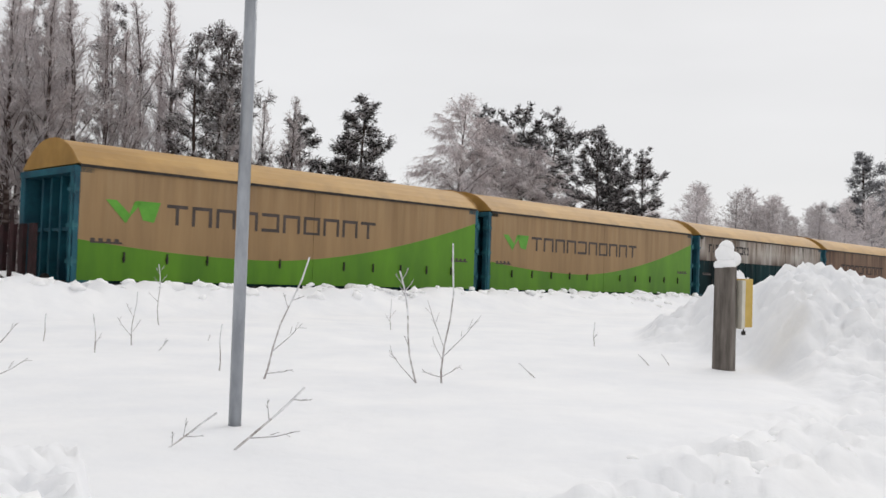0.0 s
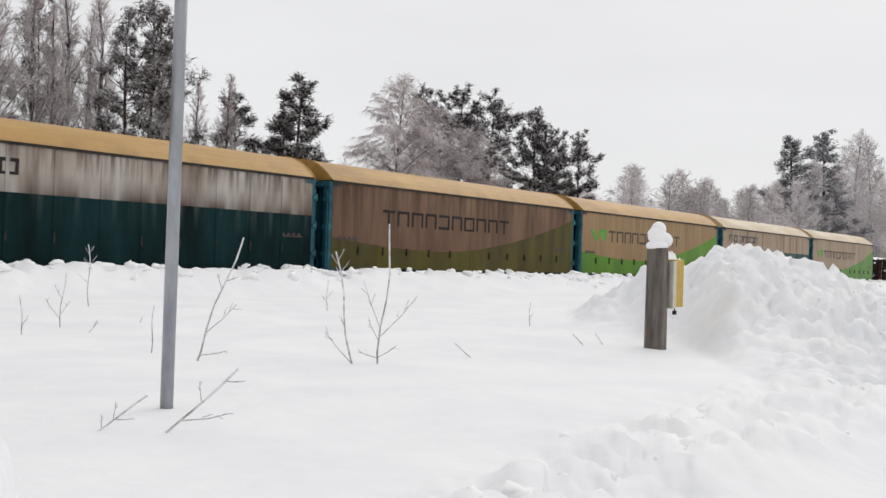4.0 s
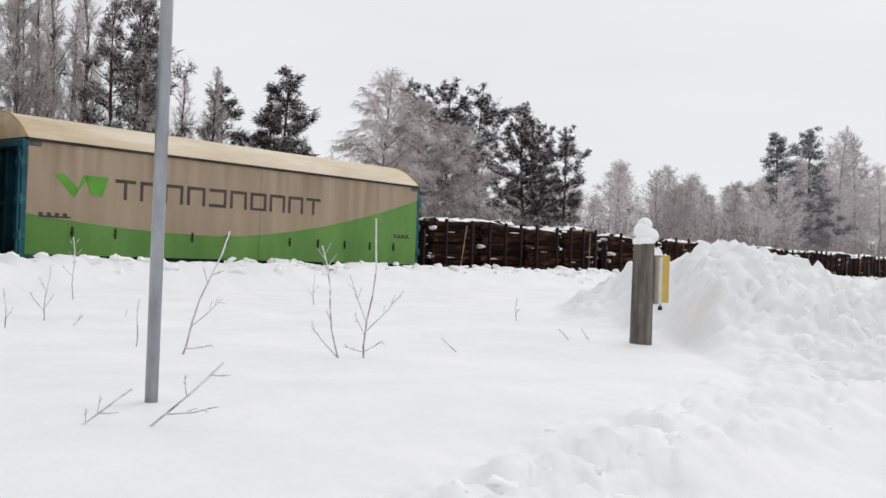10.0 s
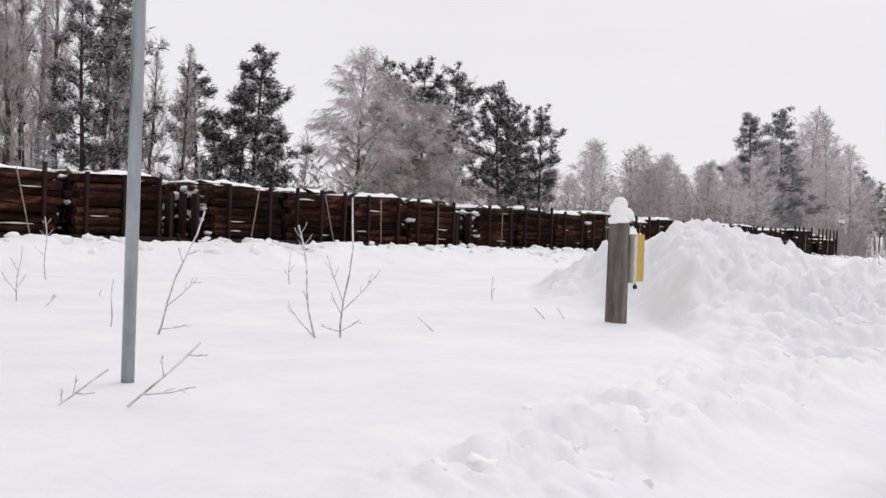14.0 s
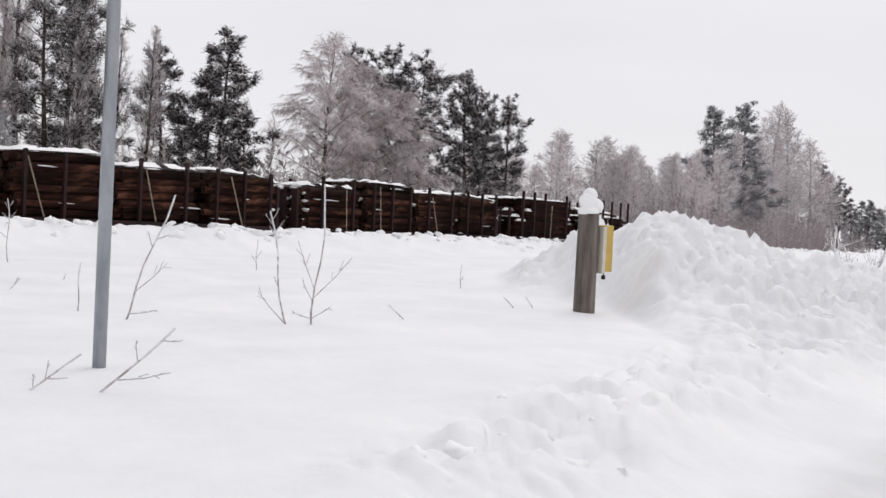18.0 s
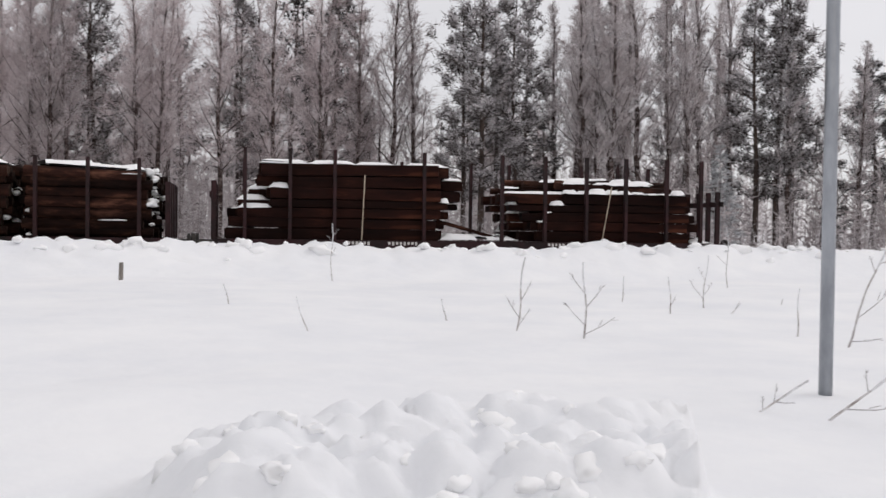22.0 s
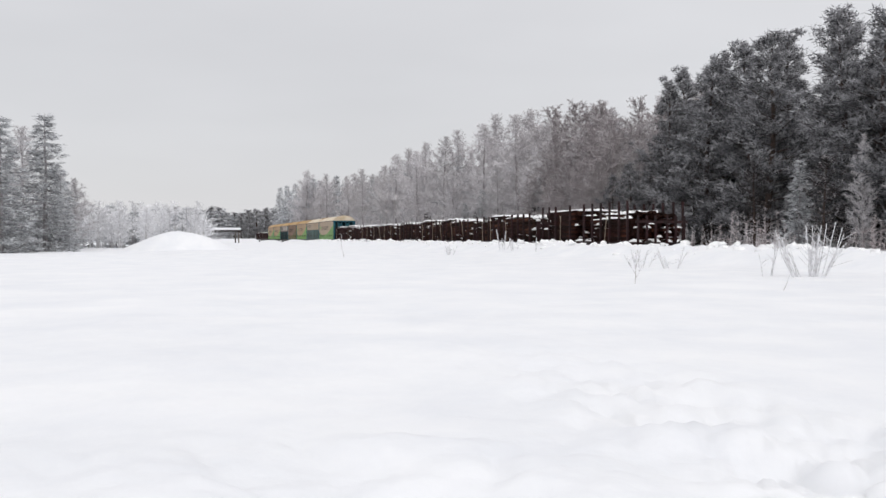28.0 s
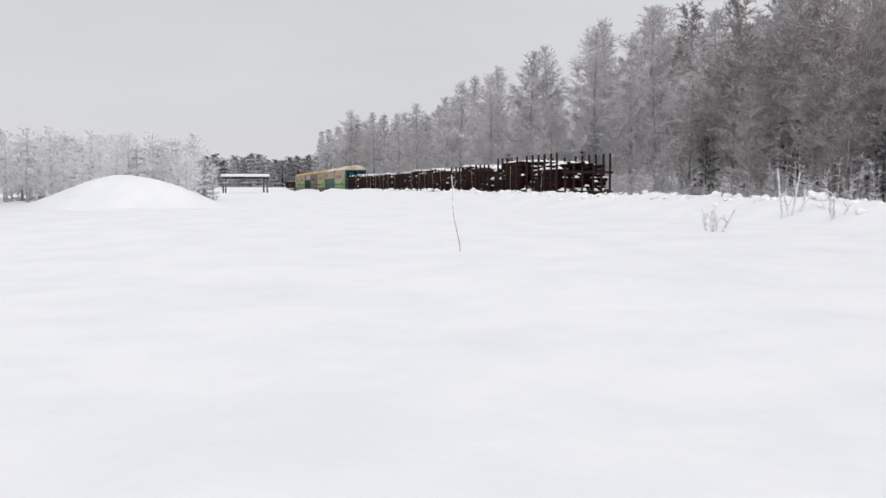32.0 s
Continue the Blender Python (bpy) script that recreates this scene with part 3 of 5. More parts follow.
def birch_meshes(seed, h=10.0, limbs=38, forks=8, twigs=18, spread=0.20, low=0.22, rise=1.3, droop=0.25, twig=(0.25, 0.75), fat=1.0, bark=None, frost=None, lean=0.3, lines=True, stem=0.11, crown=0.7):
    """Trunk with rising limbs, and the crown: forked branchlets that end in a haze of very fine frosted twigs."""
    rnd = random.Random(seed)
    t, c = Geo(), Sprays(seed)
    turn = rnd.uniform(0, 6.28)
    pts = [Vector((0, 0, -0.4))]
    for i in range(1, 10):
        k = i / 9
        pts.append(Vector((lean * k * k * math.cos(turn) + rnd.uniform(-0.07, 0.07), lean * k * k * math.sin(turn) + rnd.uniform(-0.07, 0.07), h * k * 0.97)))
    t.pipe(pts, [stem * (1 - i / 9) ** 0.8 + 0.012 for i in range(10)], 7)
    at, way, size, thick = [], [], [], []
    for b in range(limbs):
        k = low + (0.98 - low) * ((b + rnd.random()) / limbs) ** 0.9
        i = min(8, int(k * 9))
        q = pts[i].lerp(pts[i + 1], k * 9 - i)
        a = b * 2.4 + rnd.uniform(-0.5, 0.5)
        d = Vector((math.cos(a), math.sin(a), rise * rnd.uniform(0.6, 1.4) * (0.7 + 2.2 * k ** 4))).normalized()
        u = (k - low) / (1 - low)
        ln = h * spread * (1.5 * (1 - u) ** crown * min(1.0, 0.5 + 1.8 * u) + 0.05) * (rnd.uniform(0.6, 1.25) if crown > 0.6 else rnd.uniform(0.78, 1.12))
        r0 = 0.030 * (1 - k) + 0.010
        for g in range(5):
            e = q + d * (ln / 5)
            (t if lines else c.geo).tube(q, e, r0 * (1 - g / 6), r0 * (1 - (g + 1) / 6), 3)
            for w in range(max(1, round(forks * (0.5 + 0.25 * g) / 5))):
                o = q.lerp(e, rnd.random())
                d2 = (d + Vector((rnd.gauss(0, 0.55), rnd.gauss(0, 0.55), rnd.gauss(0.1 - droop, 0.35)))).normalized()
                l2 = ln * rnd.uniform(0.16, 0.42) + 0.12
                m2 = o + d2 * l2
                if lines:
                    c.geo.tube(o, m2, 0.008, 0.003, 3)
                for tw in range(max(3, round(twigs * min(1.0, 0.15 + 0.9 * ln / (h * spread))))):
                    f = rnd.random() ** 0.7
                    at.append(o + d2 * (l2 * f))
                    way.append(d2 * 0.8 + Vector((rnd.gauss(0, 0.5), rnd.gauss(0, 0.5), rnd.gauss(-droop - 0.5 * droop * f, 0.42))))
                    size.append(rnd.uniform(*twig) * (0.30 + 0.70 * min(1.0, 1.8 * (1 - k) + 0.05)))
                    thick.append(rnd.uniform(0.012, 0.022) * fat)
            q = e
            d = (d + Vector((rnd.gauss(0, 0.14), rnd.gauss(0, 0.14), 0.10 - droop * 0.35 * g / 2))).normalized()
    c.add([tuple(v) for v in at], [tuple(v) for v in way], size, thick)
    return t.mesh("trunk", bark or BIRCH_BARK), c.mesh("crown", frost or FROST_TWIG)


def pine_meshes(seed, h=10.0, base=0.3, limbs=52, spread=0.17, needles=24, rise=0.35, dark=None, light=None, rime=0.3, ragged=0.35, puff=1.0, taper=0.6, fine=1.0):
    """Trunk with limbs in loose whorls, and the crown of dense flat plates of needles, rimed on their upper side."""
    rnd = random.Random(seed)
    t, c = Geo(), Sprays(seed)
    bend = rnd.uniform(-0.25, 0.25)
    pts = [Vector((bend * (i / 8) ** 2, 0.12 * math.sin(i * 0.7 + seed), -0.4 + (h + 0.3) * i / 8)) for i in range(9)]
    t.pipe(pts, [0.13 * (1 - i / 8) + 0.015 for i in range(9)], 7)
    spots = []
    gap = rnd.uniform(0, 6.28)
    for b in range(limbs):
        whorl = (b // 4 + 0.6 * rnd.random()) * 4 / limbs
        k = base + (0.975 - base) * min(1.0, whorl)
        i = min(7, int(k * 8))
        o = pts[i].lerp(pts[i + 1], k * 8 - i)
        a = b * 1.72 + rnd.uniform(-0.5, 0.5)
        u = (k - base) / (1 - base)
        full = (1 - u) ** taper * min(1.0, 0.50 + 2.4 * u)
        uneven = 1.0 + 0.28 * math.sin(2 * a + gap + 5 * u)
        ln = h * (spread * full * uneven + 0.022) * (1 + rnd.uniform(-ragged, ragged))
        d = Vector((math.cos(a), math.sin(a), rise * rnd.uniform(-0.2, 1.1) + 1.1 * u ** 2)).normalized()
        lift = rnd.uniform(0.12, 0.34) * ln
        mid = o + d * (0.55 * ln) + Vector((0, 0, 0.25 * lift))
        e = o + d * ln + Vector((0, 0, lift))
        t.tube(o, mid, 0.028 * (1 - k) + 0.012, 0.012, 3)
        t.tube(mid, e, 0.012, 0.006, 3)
        side = d.cross(Vector((0, 0, 1))).normalized()
        # tufts at the ends of the side shoots, each turned up
        for j in range(max(2, int(ln / 0.40 * puff))):
            f = rnd.uniform(0.30, 1.02) ** 0.75
            w = rnd.uniform(-1, 1)
            q = o.lerp(mid, f / 0.55) if f < 0.55 else mid.lerp(e, (f - 0.55) / 0.45)
            tip = q + side * (w * 0.46 * ln * (1.12 - f)) + Vector((0, 0, rnd.uniform(-0.02, 0.16)))
            big = rnd.uniform(0.75, 1.25)
            for m in range(3):
                at = q.lerp(tip, 0.45 + 0.3 * m) + Vector((rnd.gauss(0, 0.07), rnd.gauss(0, 0.07), 0.10 * m * rnd.random()))
                spots.append((at.x, at.y, at.z, (0.24 + 0.12 * rnd.random()) * big * (0.6 + 0.4 * min(1.0, 3 * (1 - u))), d.x + 0.6 * w * side.x, d.y + 0.6 * w * side.y))
    for j in range(5):
        q = pts[-1] + Vector((rnd.gauss(0, 0.05), rnd.gauss(0, 0.05), -0.11 * j))
        spots.append((q.x, q.y, q.z, 0.2, 0, 0))
    s = np.repeat(np.array(spots), needles, axis=0)
    n, rng = len(s), c.rng
    v = rng.normal(size=(n, 3)) * (0.9, 0.9, 0.75) + np.c_[s[:, 4:6] * 0.55, np.full(n, 0.45)]
    v /= np.linalg.norm(v, axis=1)[:, None]
    at = s[:, :3] + rng.normal(size=(n, 3)) * s[:, 3:4] * (0.33, 0.33, 0.26)
    kind = ((rng.random(n) < rime) & (v[:, 2] > 0.05)).astype(int)
    at[:, 2] += 0.05 * kind
    c.add(at, v, s[:, 3] * rng.uniform(0.5, 1.1, n), rng.uniform(0.03, 0.065, n) * (22 / needles) ** 0.5 * fine, kind)
    return t.mesh("trunk", PINE_BARK), c.mesh("crown", dark or NEEDLE, light or NEEDLE_TOP)


def spruce_meshes(seed, h=10.0, limbs=105, needles=9, dark=None, light=None, rime=0.5, spread=0.18):
    """A spruce: drooping tiers of boughs down to the ground, white with rime on top."""
    rnd = random.Random(seed)
    t, c = Geo(), Sprays(seed)
    pts = [Vector((0.03 * math.sin(i + seed), 0.03 * math.cos(2 * i), -0.4 + (h + 0.3) * i / 8)) for i in range(9)]
    t.pipe(pts, [0.13 * (1 - i / 8) + 0.012 for i in range(9)], 7)
    spots = []
    for b in range(limbs):
        k = 0.03 + 0.95 * ((b // 5 + 0.4 * rnd.random()) * 5 / limbs)
        a = b * 1.37 + rnd.uniform(-0.3, 0.3)
        ln = h * (spread * max(0.0, 1 - k) ** 0.85 + 0.018) * rnd.uniform(0.75, 1.2)
        d = Vector((math.cos(a), math.sin(a), rnd.uniform(-0.50, 0.0) + 0.7 * k ** 3)).normalized()
        o = Vector((0, 0, h * min(k, 0.985)))
        e = o + d * ln
        t.tube(o, e, 0.026 * (1 - k) + 0.008, 0.005, 3)
        side = d.cross(Vector((0, 0, 1))).normalized()
        for j in range(max(4, int(ln / 0.105))):
            f = rnd.uniform(0.1, 1.02)
            w = rnd.uniform(-1, 1)
            q = o.lerp(e, f) + side * w * 0.45 * ln * (1.08 - f) + Vector((0, 0, -0.16 * abs(w) * ln + 0.20 * ln * f * f + rnd.gauss(0, 0.07)))
            spots.append((q.x, q.y, q.z, 0.20 + 0.14 * rnd.random(), d.x + side.x * w, d.y + side.y * w))
    s = np.repeat(np.array(spots), needles, axis=0)
    n, rng = len(s), c.rng
    v = rng.normal(size=(n, 3)) * (0.6, 0.6, 0.35) + np.c_[s[:, 4:6] * 0.9, np.full(n, -0.12)]
    at = s[:, :3] + rng.normal(size=(n, 3)) * (0.09, 0.09, 0.05)
    kind = (rng.random(n) < rime).astype(int)
    at[:, 2] += 0.05 * kind
    c.add(at, v, s[:, 3] * rng.uniform(0.6, 1.2, n), rng.uniform(0.05, 0.10, n) * (7 / needles) ** 0.5, kind)
    return t.mesh("trunk", FROST_BARK), c.mesh("crown", dark or NEEDLE_FROST, light or NEEDLE_HOAR)


def thicket_mesh(seed, fat=1.0, mat=None):
    """A patch of bare undergrowth, about six metres long, one metre high at unit scale."""
    rnd = random.Random(seed)
    c = Geo()
    for i in range(44):
        o = Vector((rnd.uniform(-3, 3), rnd.gauss(0, 0.8), -0.1))
        d = Vector((rnd.gauss(0, 0.22), rnd.gauss(0, 0.22), 1)).normalized()
        ln = rnd.uniform(0.45, 1.0)
        e = o + d * ln
        c.tube(o, e, 0.012, 0.004, 3)
        for w in range(17):
            q = o.lerp(e, rnd.uniform(0.1, 1.0))
            v = (d * 0.6 + Vector((rnd.gauss(0, 0.8), rnd.gauss(0, 0.8), rnd.gauss(0.1, 0.4)))).normalized()
            v.z *= 0.32
            c.blade(q, q + v * rnd.uniform(0.12, 0.42), rnd.uniform(0.010, 0.02) * fat, v.cross(Vector((rnd.gauss(0, 1), rnd.gauss(0, 1), rnd.gauss(0, 1)))))
    return c.mesh("thicket", mat or FROST_TWIG)


WHITE_BIRCH = dict(crown=0.55, limbs=46, forks=8, twigs=16, spread=0.165, low=0.06, rise=1.15, droop=0.08, twig=(0.25, 0.7), lines=False, bark=FROST_BARK, lean=0.15)
KINDS = {
    "birch": [birch_meshes(s, limbs=36, forks=8, twigs=17, spread=0.125, low=0.24, rise=1.9, droop=0.0, twig=(0.2, 0.6)) for s in (1, 2, 3, 4)],
    "broad_birch": [birch_meshes(s, crown=0.46, limbs=66, forks=12, twigs=36, spread=0.225, low=0.10, rise=0.9, droop=0.62, twig=(0.25, 0.8), fat=0.9) for s in (8, 9)],
    "wood_birch": [birch_meshes(s, limbs=36, forks=8, twigs=15, spread=0.15, low=0.22, rise=1.6, droop=0.05, twig=(0.3, 0.9), fat=0.8, frost=WOOD_TWIG, stem=0.095) for s in (65, 66, 67)],
    "hoar_birch": [birch_meshes(s, limbs=62, forks=10, twigs=32, spread=0.13, low=0.03, rise=1.2, droop=0.15, twig=(0.2, 0.5), fat=1.1, frost=RIME_TWIG, lines=False, bark=FROST_BARK, lean=0.15) for s in (68, 69)],
    "grey_birch": [birch_meshes(s, crown=0.5, limbs=58, forks=9, twigs=21, spread=0.18, low=0.04, rise=1.25, droop=0.12, fat=1.25, frost=DULL_TWIG, lines=False, bark=FROST_BARK) for s in (61, 62)],
    "white_birch": [birch_meshes(s, fat=1.5, frost=RIME_TWIG, **{**WHITE_BIRCH, "forks": 9, "twigs": 25}) for s in (5, 6, 7)],
    "pine": [pine_meshes(s, base=0.27, limbs=50, spread=0.165, needles=20, rime=0.42, puff=1.35, taper=0.48, ragged=0.45) for s in (11, 12, 13)],
    "hoar_pine": [pine_meshes(s, base=0.22, limbs=50, spread=0.155, taper=0.5, ragged=0.45, needles=20, rime=0.72, puff=1.1, fine=0.8, dark=NEEDLE_BROWN, light=NEEDLE_TOP) for s in (17, 18, 19)],
    "full_pine": [pine_meshes(s, base=0.05, limbs=84, spread=0.185, needles=20, fine=0.85, puff=1.1, dark=NEEDLE_BLUE, light=NEEDLE_MIST, rime=0.66, taper=0.75, rise=0.3, ragged=0.4) for s in (14, 15, 16)],
    "spruce": [spruce_meshes(s) for s in (21, 22)],
    "back_birch": [birch_meshes(s, limbs=30, forks=7, twigs=11, spread=0.17, low=0.05, rise=1.6, droop=0.05, twig=(0.3, 0.9), fat=1.5, frost=WOOD_TWIG, lines=False, stem=0.085) for s in (31, 32, 33)],
    "back_pine": [pine_meshes(s, base=0.16, limbs=40, needles=9, rime=0.2) for s in (34, 35)],
    "far_birch": [birch_meshes(s, fat=2.1, frost=RIME_TWIG, **{**WHITE_BIRCH, "limbs": 44, "forks": 9, "twigs": 26, "twig": (0.2, 0.55)}) for s in (41, 42, 47)],
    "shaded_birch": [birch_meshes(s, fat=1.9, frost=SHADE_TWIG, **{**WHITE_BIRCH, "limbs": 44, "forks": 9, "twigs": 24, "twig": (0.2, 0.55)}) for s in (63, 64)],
    "pale_birch": [birch_meshes(s, fat=4.0, frost=HOAR_HAZE_TWIG, **{**WHITE_BIRCH, "limbs": 28, "forks": 6, "twigs": 10, "bark": HAZE_BARK, "spread": 0.2}) for s in (45, 46)],
    "far_spruce": [spruce_meshes(s, limbs=40, needles=4, dark=NEEDLE_RIME, rime=0.45) for s in (43, 44)],
}
NAMES = {
    "birch": ("birch_tree", "bare birch tree with hoarfrost on its fine twigs", "birch"),
    "broad_birch": ("birch_tree", "broad round birch with drooping frosted twigs", "birch"),
    "wood_birch": ("birch_tree", "bare brownish birch in a haze of fine frosted twigs", "birch"),
    "hoar_birch": ("birch_tree", "slim birch furred white with hoarfrost before dark pines", "birch"),
    "grey_birch": ("birch_tree", "bare brownish-grey birch with a veil of frost", "birch"),
    "white_birch": ("birch_tree", "birch tree white all over with thick hoarfrost", "birch"),
    "pine": ("pine_tree", "dark pine with bare lower trunk, dusted with frost", "pine"),
    "hoar_pine": ("pine_tree", "brownish pine furred with frost among the birches", "pine"),
    "full_pine": ("pine_tree", "dense dark pine branched down to the snow", "pine"),
    "spruce": ("spruce_tree", "frosted grey-green spruce tree in the snow", "spruce"),
    "back_birch": ("birch_tree", "slender bare birch deep in the snowy wood", "birch"),
    "back_pine": ("pine_tree", "dark pine deep in the snowy wood", "pine"),
    "far_birch": ("birch_tree", "distant birch white with hoarfrost", "birch"),
    "shaded_birch": ("birch_tree", "frosted grey birch deep in the far wood, shade in its colour", "birch"),
    "pale_birch": ("birch_tree", "distant birch pale with hoarfrost and painted haze across the field", "birch"),
    "far_spruce": ("spruce_tree", "distant spruce grey with hoarfrost", "spruce"),
}
tree_rnd = random.Random(77)


def tree(kind, x, y, top, wide=1.0):
    """A tree whose tip is at the height top; copies share the meshes of their kind."""
    v = tree_rnd.randrange(len(KINDS[kind]))
    z = ground_z(x, y) if math.hypot(x, y) < 400 else 0.3
    k = max(0.25, (top - z) / 10.0)
    turn = tree_rnd.uniform(0, 360)
    name, label, cat = NAMES[kind]
    root = new(name)
    tagged(root, label, cat, "trees of the snowy wood")
    root.matrix_world = pose(x, y, z, 0, 0, turn)
    w = k * wide * tree_rnd.uniform(0.9, 1.1)
    root.scale = (w, w, k)
    for nm, me in zip(("trunk", "crown"), KINDS[kind][v]):
        new(nm, me).parent = root
    return root


def plant(kind, p, rows):
    for s, top in rows:
        x, y = xy(s, p + tree_rnd.uniform(-0.8, 0.8))
        k = kind
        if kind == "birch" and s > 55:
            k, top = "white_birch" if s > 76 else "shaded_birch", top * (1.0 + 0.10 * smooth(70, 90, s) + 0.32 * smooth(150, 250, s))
        elif kind == "birch" and s < -60:
            k = "grey_birch"
        elif kind == "birch" and s > -6:
            k = "wood_birch"
        if kind == "pine" and s > 12:
            k, top = "full_pine", top * 1.03
        elif kind == "pine" and s > -22:
            k = "hoar_pine"
        if kind == "spruce":
            top *= 1.0 + 0.34 * smooth(150, 250, s)
        tree(k, x, y, top, {"white_birch": 1.3, "shaded_birch": 1.3, "grey_birch": 1.3, "full_pine": 1.35, "hoar_pine": 0.88, "broad_birch": 1.12, "pine": 1.08 if s < -22 else 1.0}.get(k, 1.0))


plant("birch", 31, ((-16.0, 9.8), (-15.3, 10.8), (-13.9, 10.9), (-12.5, 10.3), (-12.1, 9.4), (-11.5, 10.2), (-8.5, 8.7), (62.5, 9.8), (65.9, 11.3), (69.1, 11.2), (73.2, 9.8), (77.0, 10.7), (85.7, 11.8), (95.4, 11.9), (109.5, 12.0), (120.1, 11.2), (132.7, 11.9), (145.9, 11.3), (161.7, 11.6), (177.9, 11.0), (197.3, 11.5), (240.0, 13.0)))
plant("birch", 34, ((-77.7, 7.2), (-74.2, 8.2), (-71.5, 7.5), (-69.4, 8.6), (-63.2, 8.7), (-19.5, 12.3), (-18.1, 11.9), (-14.4, 11.6), (-13.2, 10.9), (8.0, 9.9), (12.9, 9.9), (17.3, 8.5), (25.6, 9.5)))
plant("pine", 30, ((-25.7, 8.3), (-24.4, 6.7), (-23.0, 7.1), (-19.2, 9.7), (-18.7, 9.9), (-17.7, 9.3), (-9.0, 9.7), (-7.6, 9.6), (-7.2, 8.2), (4.5, 8.7), (4.6, 9.3), (13.3, 9.8), (16.8, 10.1), (18.8, 10.5), (24.3, 10.0), (24.7, 10.3), (28.2, 10.9), (28.6, 10.1), (32.6, 11.1), (35.2, 10.7), (38.3, 11.6), (43.5, 11.4), (48.6, 10.9), (50.5, 6.7)))
plant("pine", 30, ((53.8, 5.9), (54.5, 10.7)))
plant("birch", 36, ((-19.7, 11.2), (-15.3, 9.5), (-13.5, 10.7), (-12.2, 10.2)))
plant("pine", 36, ((-17.3, 11.0), (-14.8, 10.9), (-10.9, 9.5), (37.2, 12.3), (40.9, 11.5), (44.0, 12.6), (49.0, 12.9), (55.1, 12.9), (61.3, 12.9)))
plant("birch", 30, ((-21.6, 8.0),))
plant("full_pine", 28, ((54.0, 5.6), (57.0, 5.0)))
plant("shaded_birch", 28, ((60.0, 5.6), (63.0, 6.4), (66.5, 5.4)))
plant("broad_birch", 30, ((-36.7, 7.6), (-34.1, 8.4), (-31.1, 9.1)))
plant("pine", 32, ((-51.3, 9.3), (-47.8, 9.3), (-46.6, 10.2), (-42.1, 10.3), (-38.2, 10.1), (-36.1, 9.5)))
plant("birch", 36, ((-102.8, 11.1), (-95.2, 10.4), (-89.8, 9.5), (-83.6, 8.5), (-78.0, 8.3), (-73.3, 9.4), (-66.7, 9.1), (-62.4, 6.1), (78.9, 12.2), (95.0, 13.6), (105.3, 14.1), (117.7, 13.7), (136.1, 13.8), (146.4, 13.8)))
plant("full_pine", 40, ((-124.4, 19.4), (-111.2, 17.0)))
plant("birch", 40, ((-157.0, 18.0), (-147.0, 20.3), (-138.1, 21.2), (-129.6, 16.0), (-120.3, 15.0)))
plant("pine", 44, ((-199.7, 14.6), (-185.2, 15.7)))
plant("pine", 60, ((-263.2, 16.7), (-256.2, 19.3)))
plant("birch", 29, ((-20.4, 7.6), (-18.7, 7.8), (-0.8, 8.9), (0.7, 9.3), (2.5, 8.5), (3.1, 8.5), (5.0, 8.4), (5.5, 8.8), (6.0, 8.7), (6.1, 9.7), (7.7, 8.5), (8.7, 8.7), (10.0, 9.2), (20.1, 8.3), (61.3, 6.5), (69.8, 4.9), (74.8, 5.6), (81.9, 7.0), (96.2, 6.8)))
plant("birch", 33, ((-14.4, 11.0), (-12.1, 10.8), (-6.1, 9.9), (-5.3, 10.3), (-4.1, 9.8), (-2.7, 9.9), (2.5, 9.7), (3.2, 9.7)))
plant("pine", 38, ((-3.8, 11.6), (0.0, 10.4)))
plant("hoar_birch", 28, ((22.9, 7.4), (24.3, 9.0), (30.6, 7.2), (34.3, 5.5)))
plant("hoar_birch", 29, ((19.4, 9.6), (21.3, 10.2)))
plant("spruce", 34, ((151.4, 12.8), (169.5, 11.6), (205.2, 12.5), (242.5, 12.5), (285.0, 13.2), (304.9, 13.6), (325.0, 14.0)))
plant("spruce", 30, ((74.7, 6.1), (93.5, 6.1)))
def polar(az, d, el):
    a = radians(az)
    return -math.sin(a) * d, math.cos(a) * d, EYE + d * math.tan(radians(el))


for az, d, el, kind in ((141.9, 62, 7.1, "spruce"), (143.0, 66, 6.2, "white_birch"), (144.2, 58, 6.9, "spruce"), (145.0, 63, 6.0, "spruce"), (146.3, 60, 6.6, "spruce"), (140.3, 72, 3.4, "white_birch"), (141.1, 70, 4.0, "spruce")):
    tree(kind, *polar(az, d, el), wide=1.5)
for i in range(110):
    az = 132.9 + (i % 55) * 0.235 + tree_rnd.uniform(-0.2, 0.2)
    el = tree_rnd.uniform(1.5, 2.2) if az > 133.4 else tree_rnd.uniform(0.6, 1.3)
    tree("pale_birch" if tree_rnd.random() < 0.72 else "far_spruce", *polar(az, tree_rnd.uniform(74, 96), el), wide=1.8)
for i in range(16):
    tree("full_pine", *polar(-33.6 - i * 0.45, tree_rnd.uniform(230, 270), tree_rnd.uniform(2.2, 2.9)), wide=1.5)
for i in range(46):
    tree("full_pine" if i % 3 == 0 else "far_spruce", *polar(128.6 + i * 0.155, 560 + tree_rnd.uniform(-60, 60), tree_rnd.uniform(1.45, 1.95)), wide=2.2)
# the wood's depth behind the first rows
for i in range(70):
    p = tree_rnd.uniform(35, 56)
    s = tree_rnd.uniform(-0.56, 1.1) * p
    top = tree_rnd.uniform(5.0, 8.0) if s < -0.12 * p else tree_rnd.uniform(8.0, 12.0) if s < 0.35 * p else tree_rnd.uniform(8.0, 11.0)
    x, y = xy(s, p)
    tree("back_pine" if tree_rnd.random() < 0.3 else "back_birch", x, y, top)
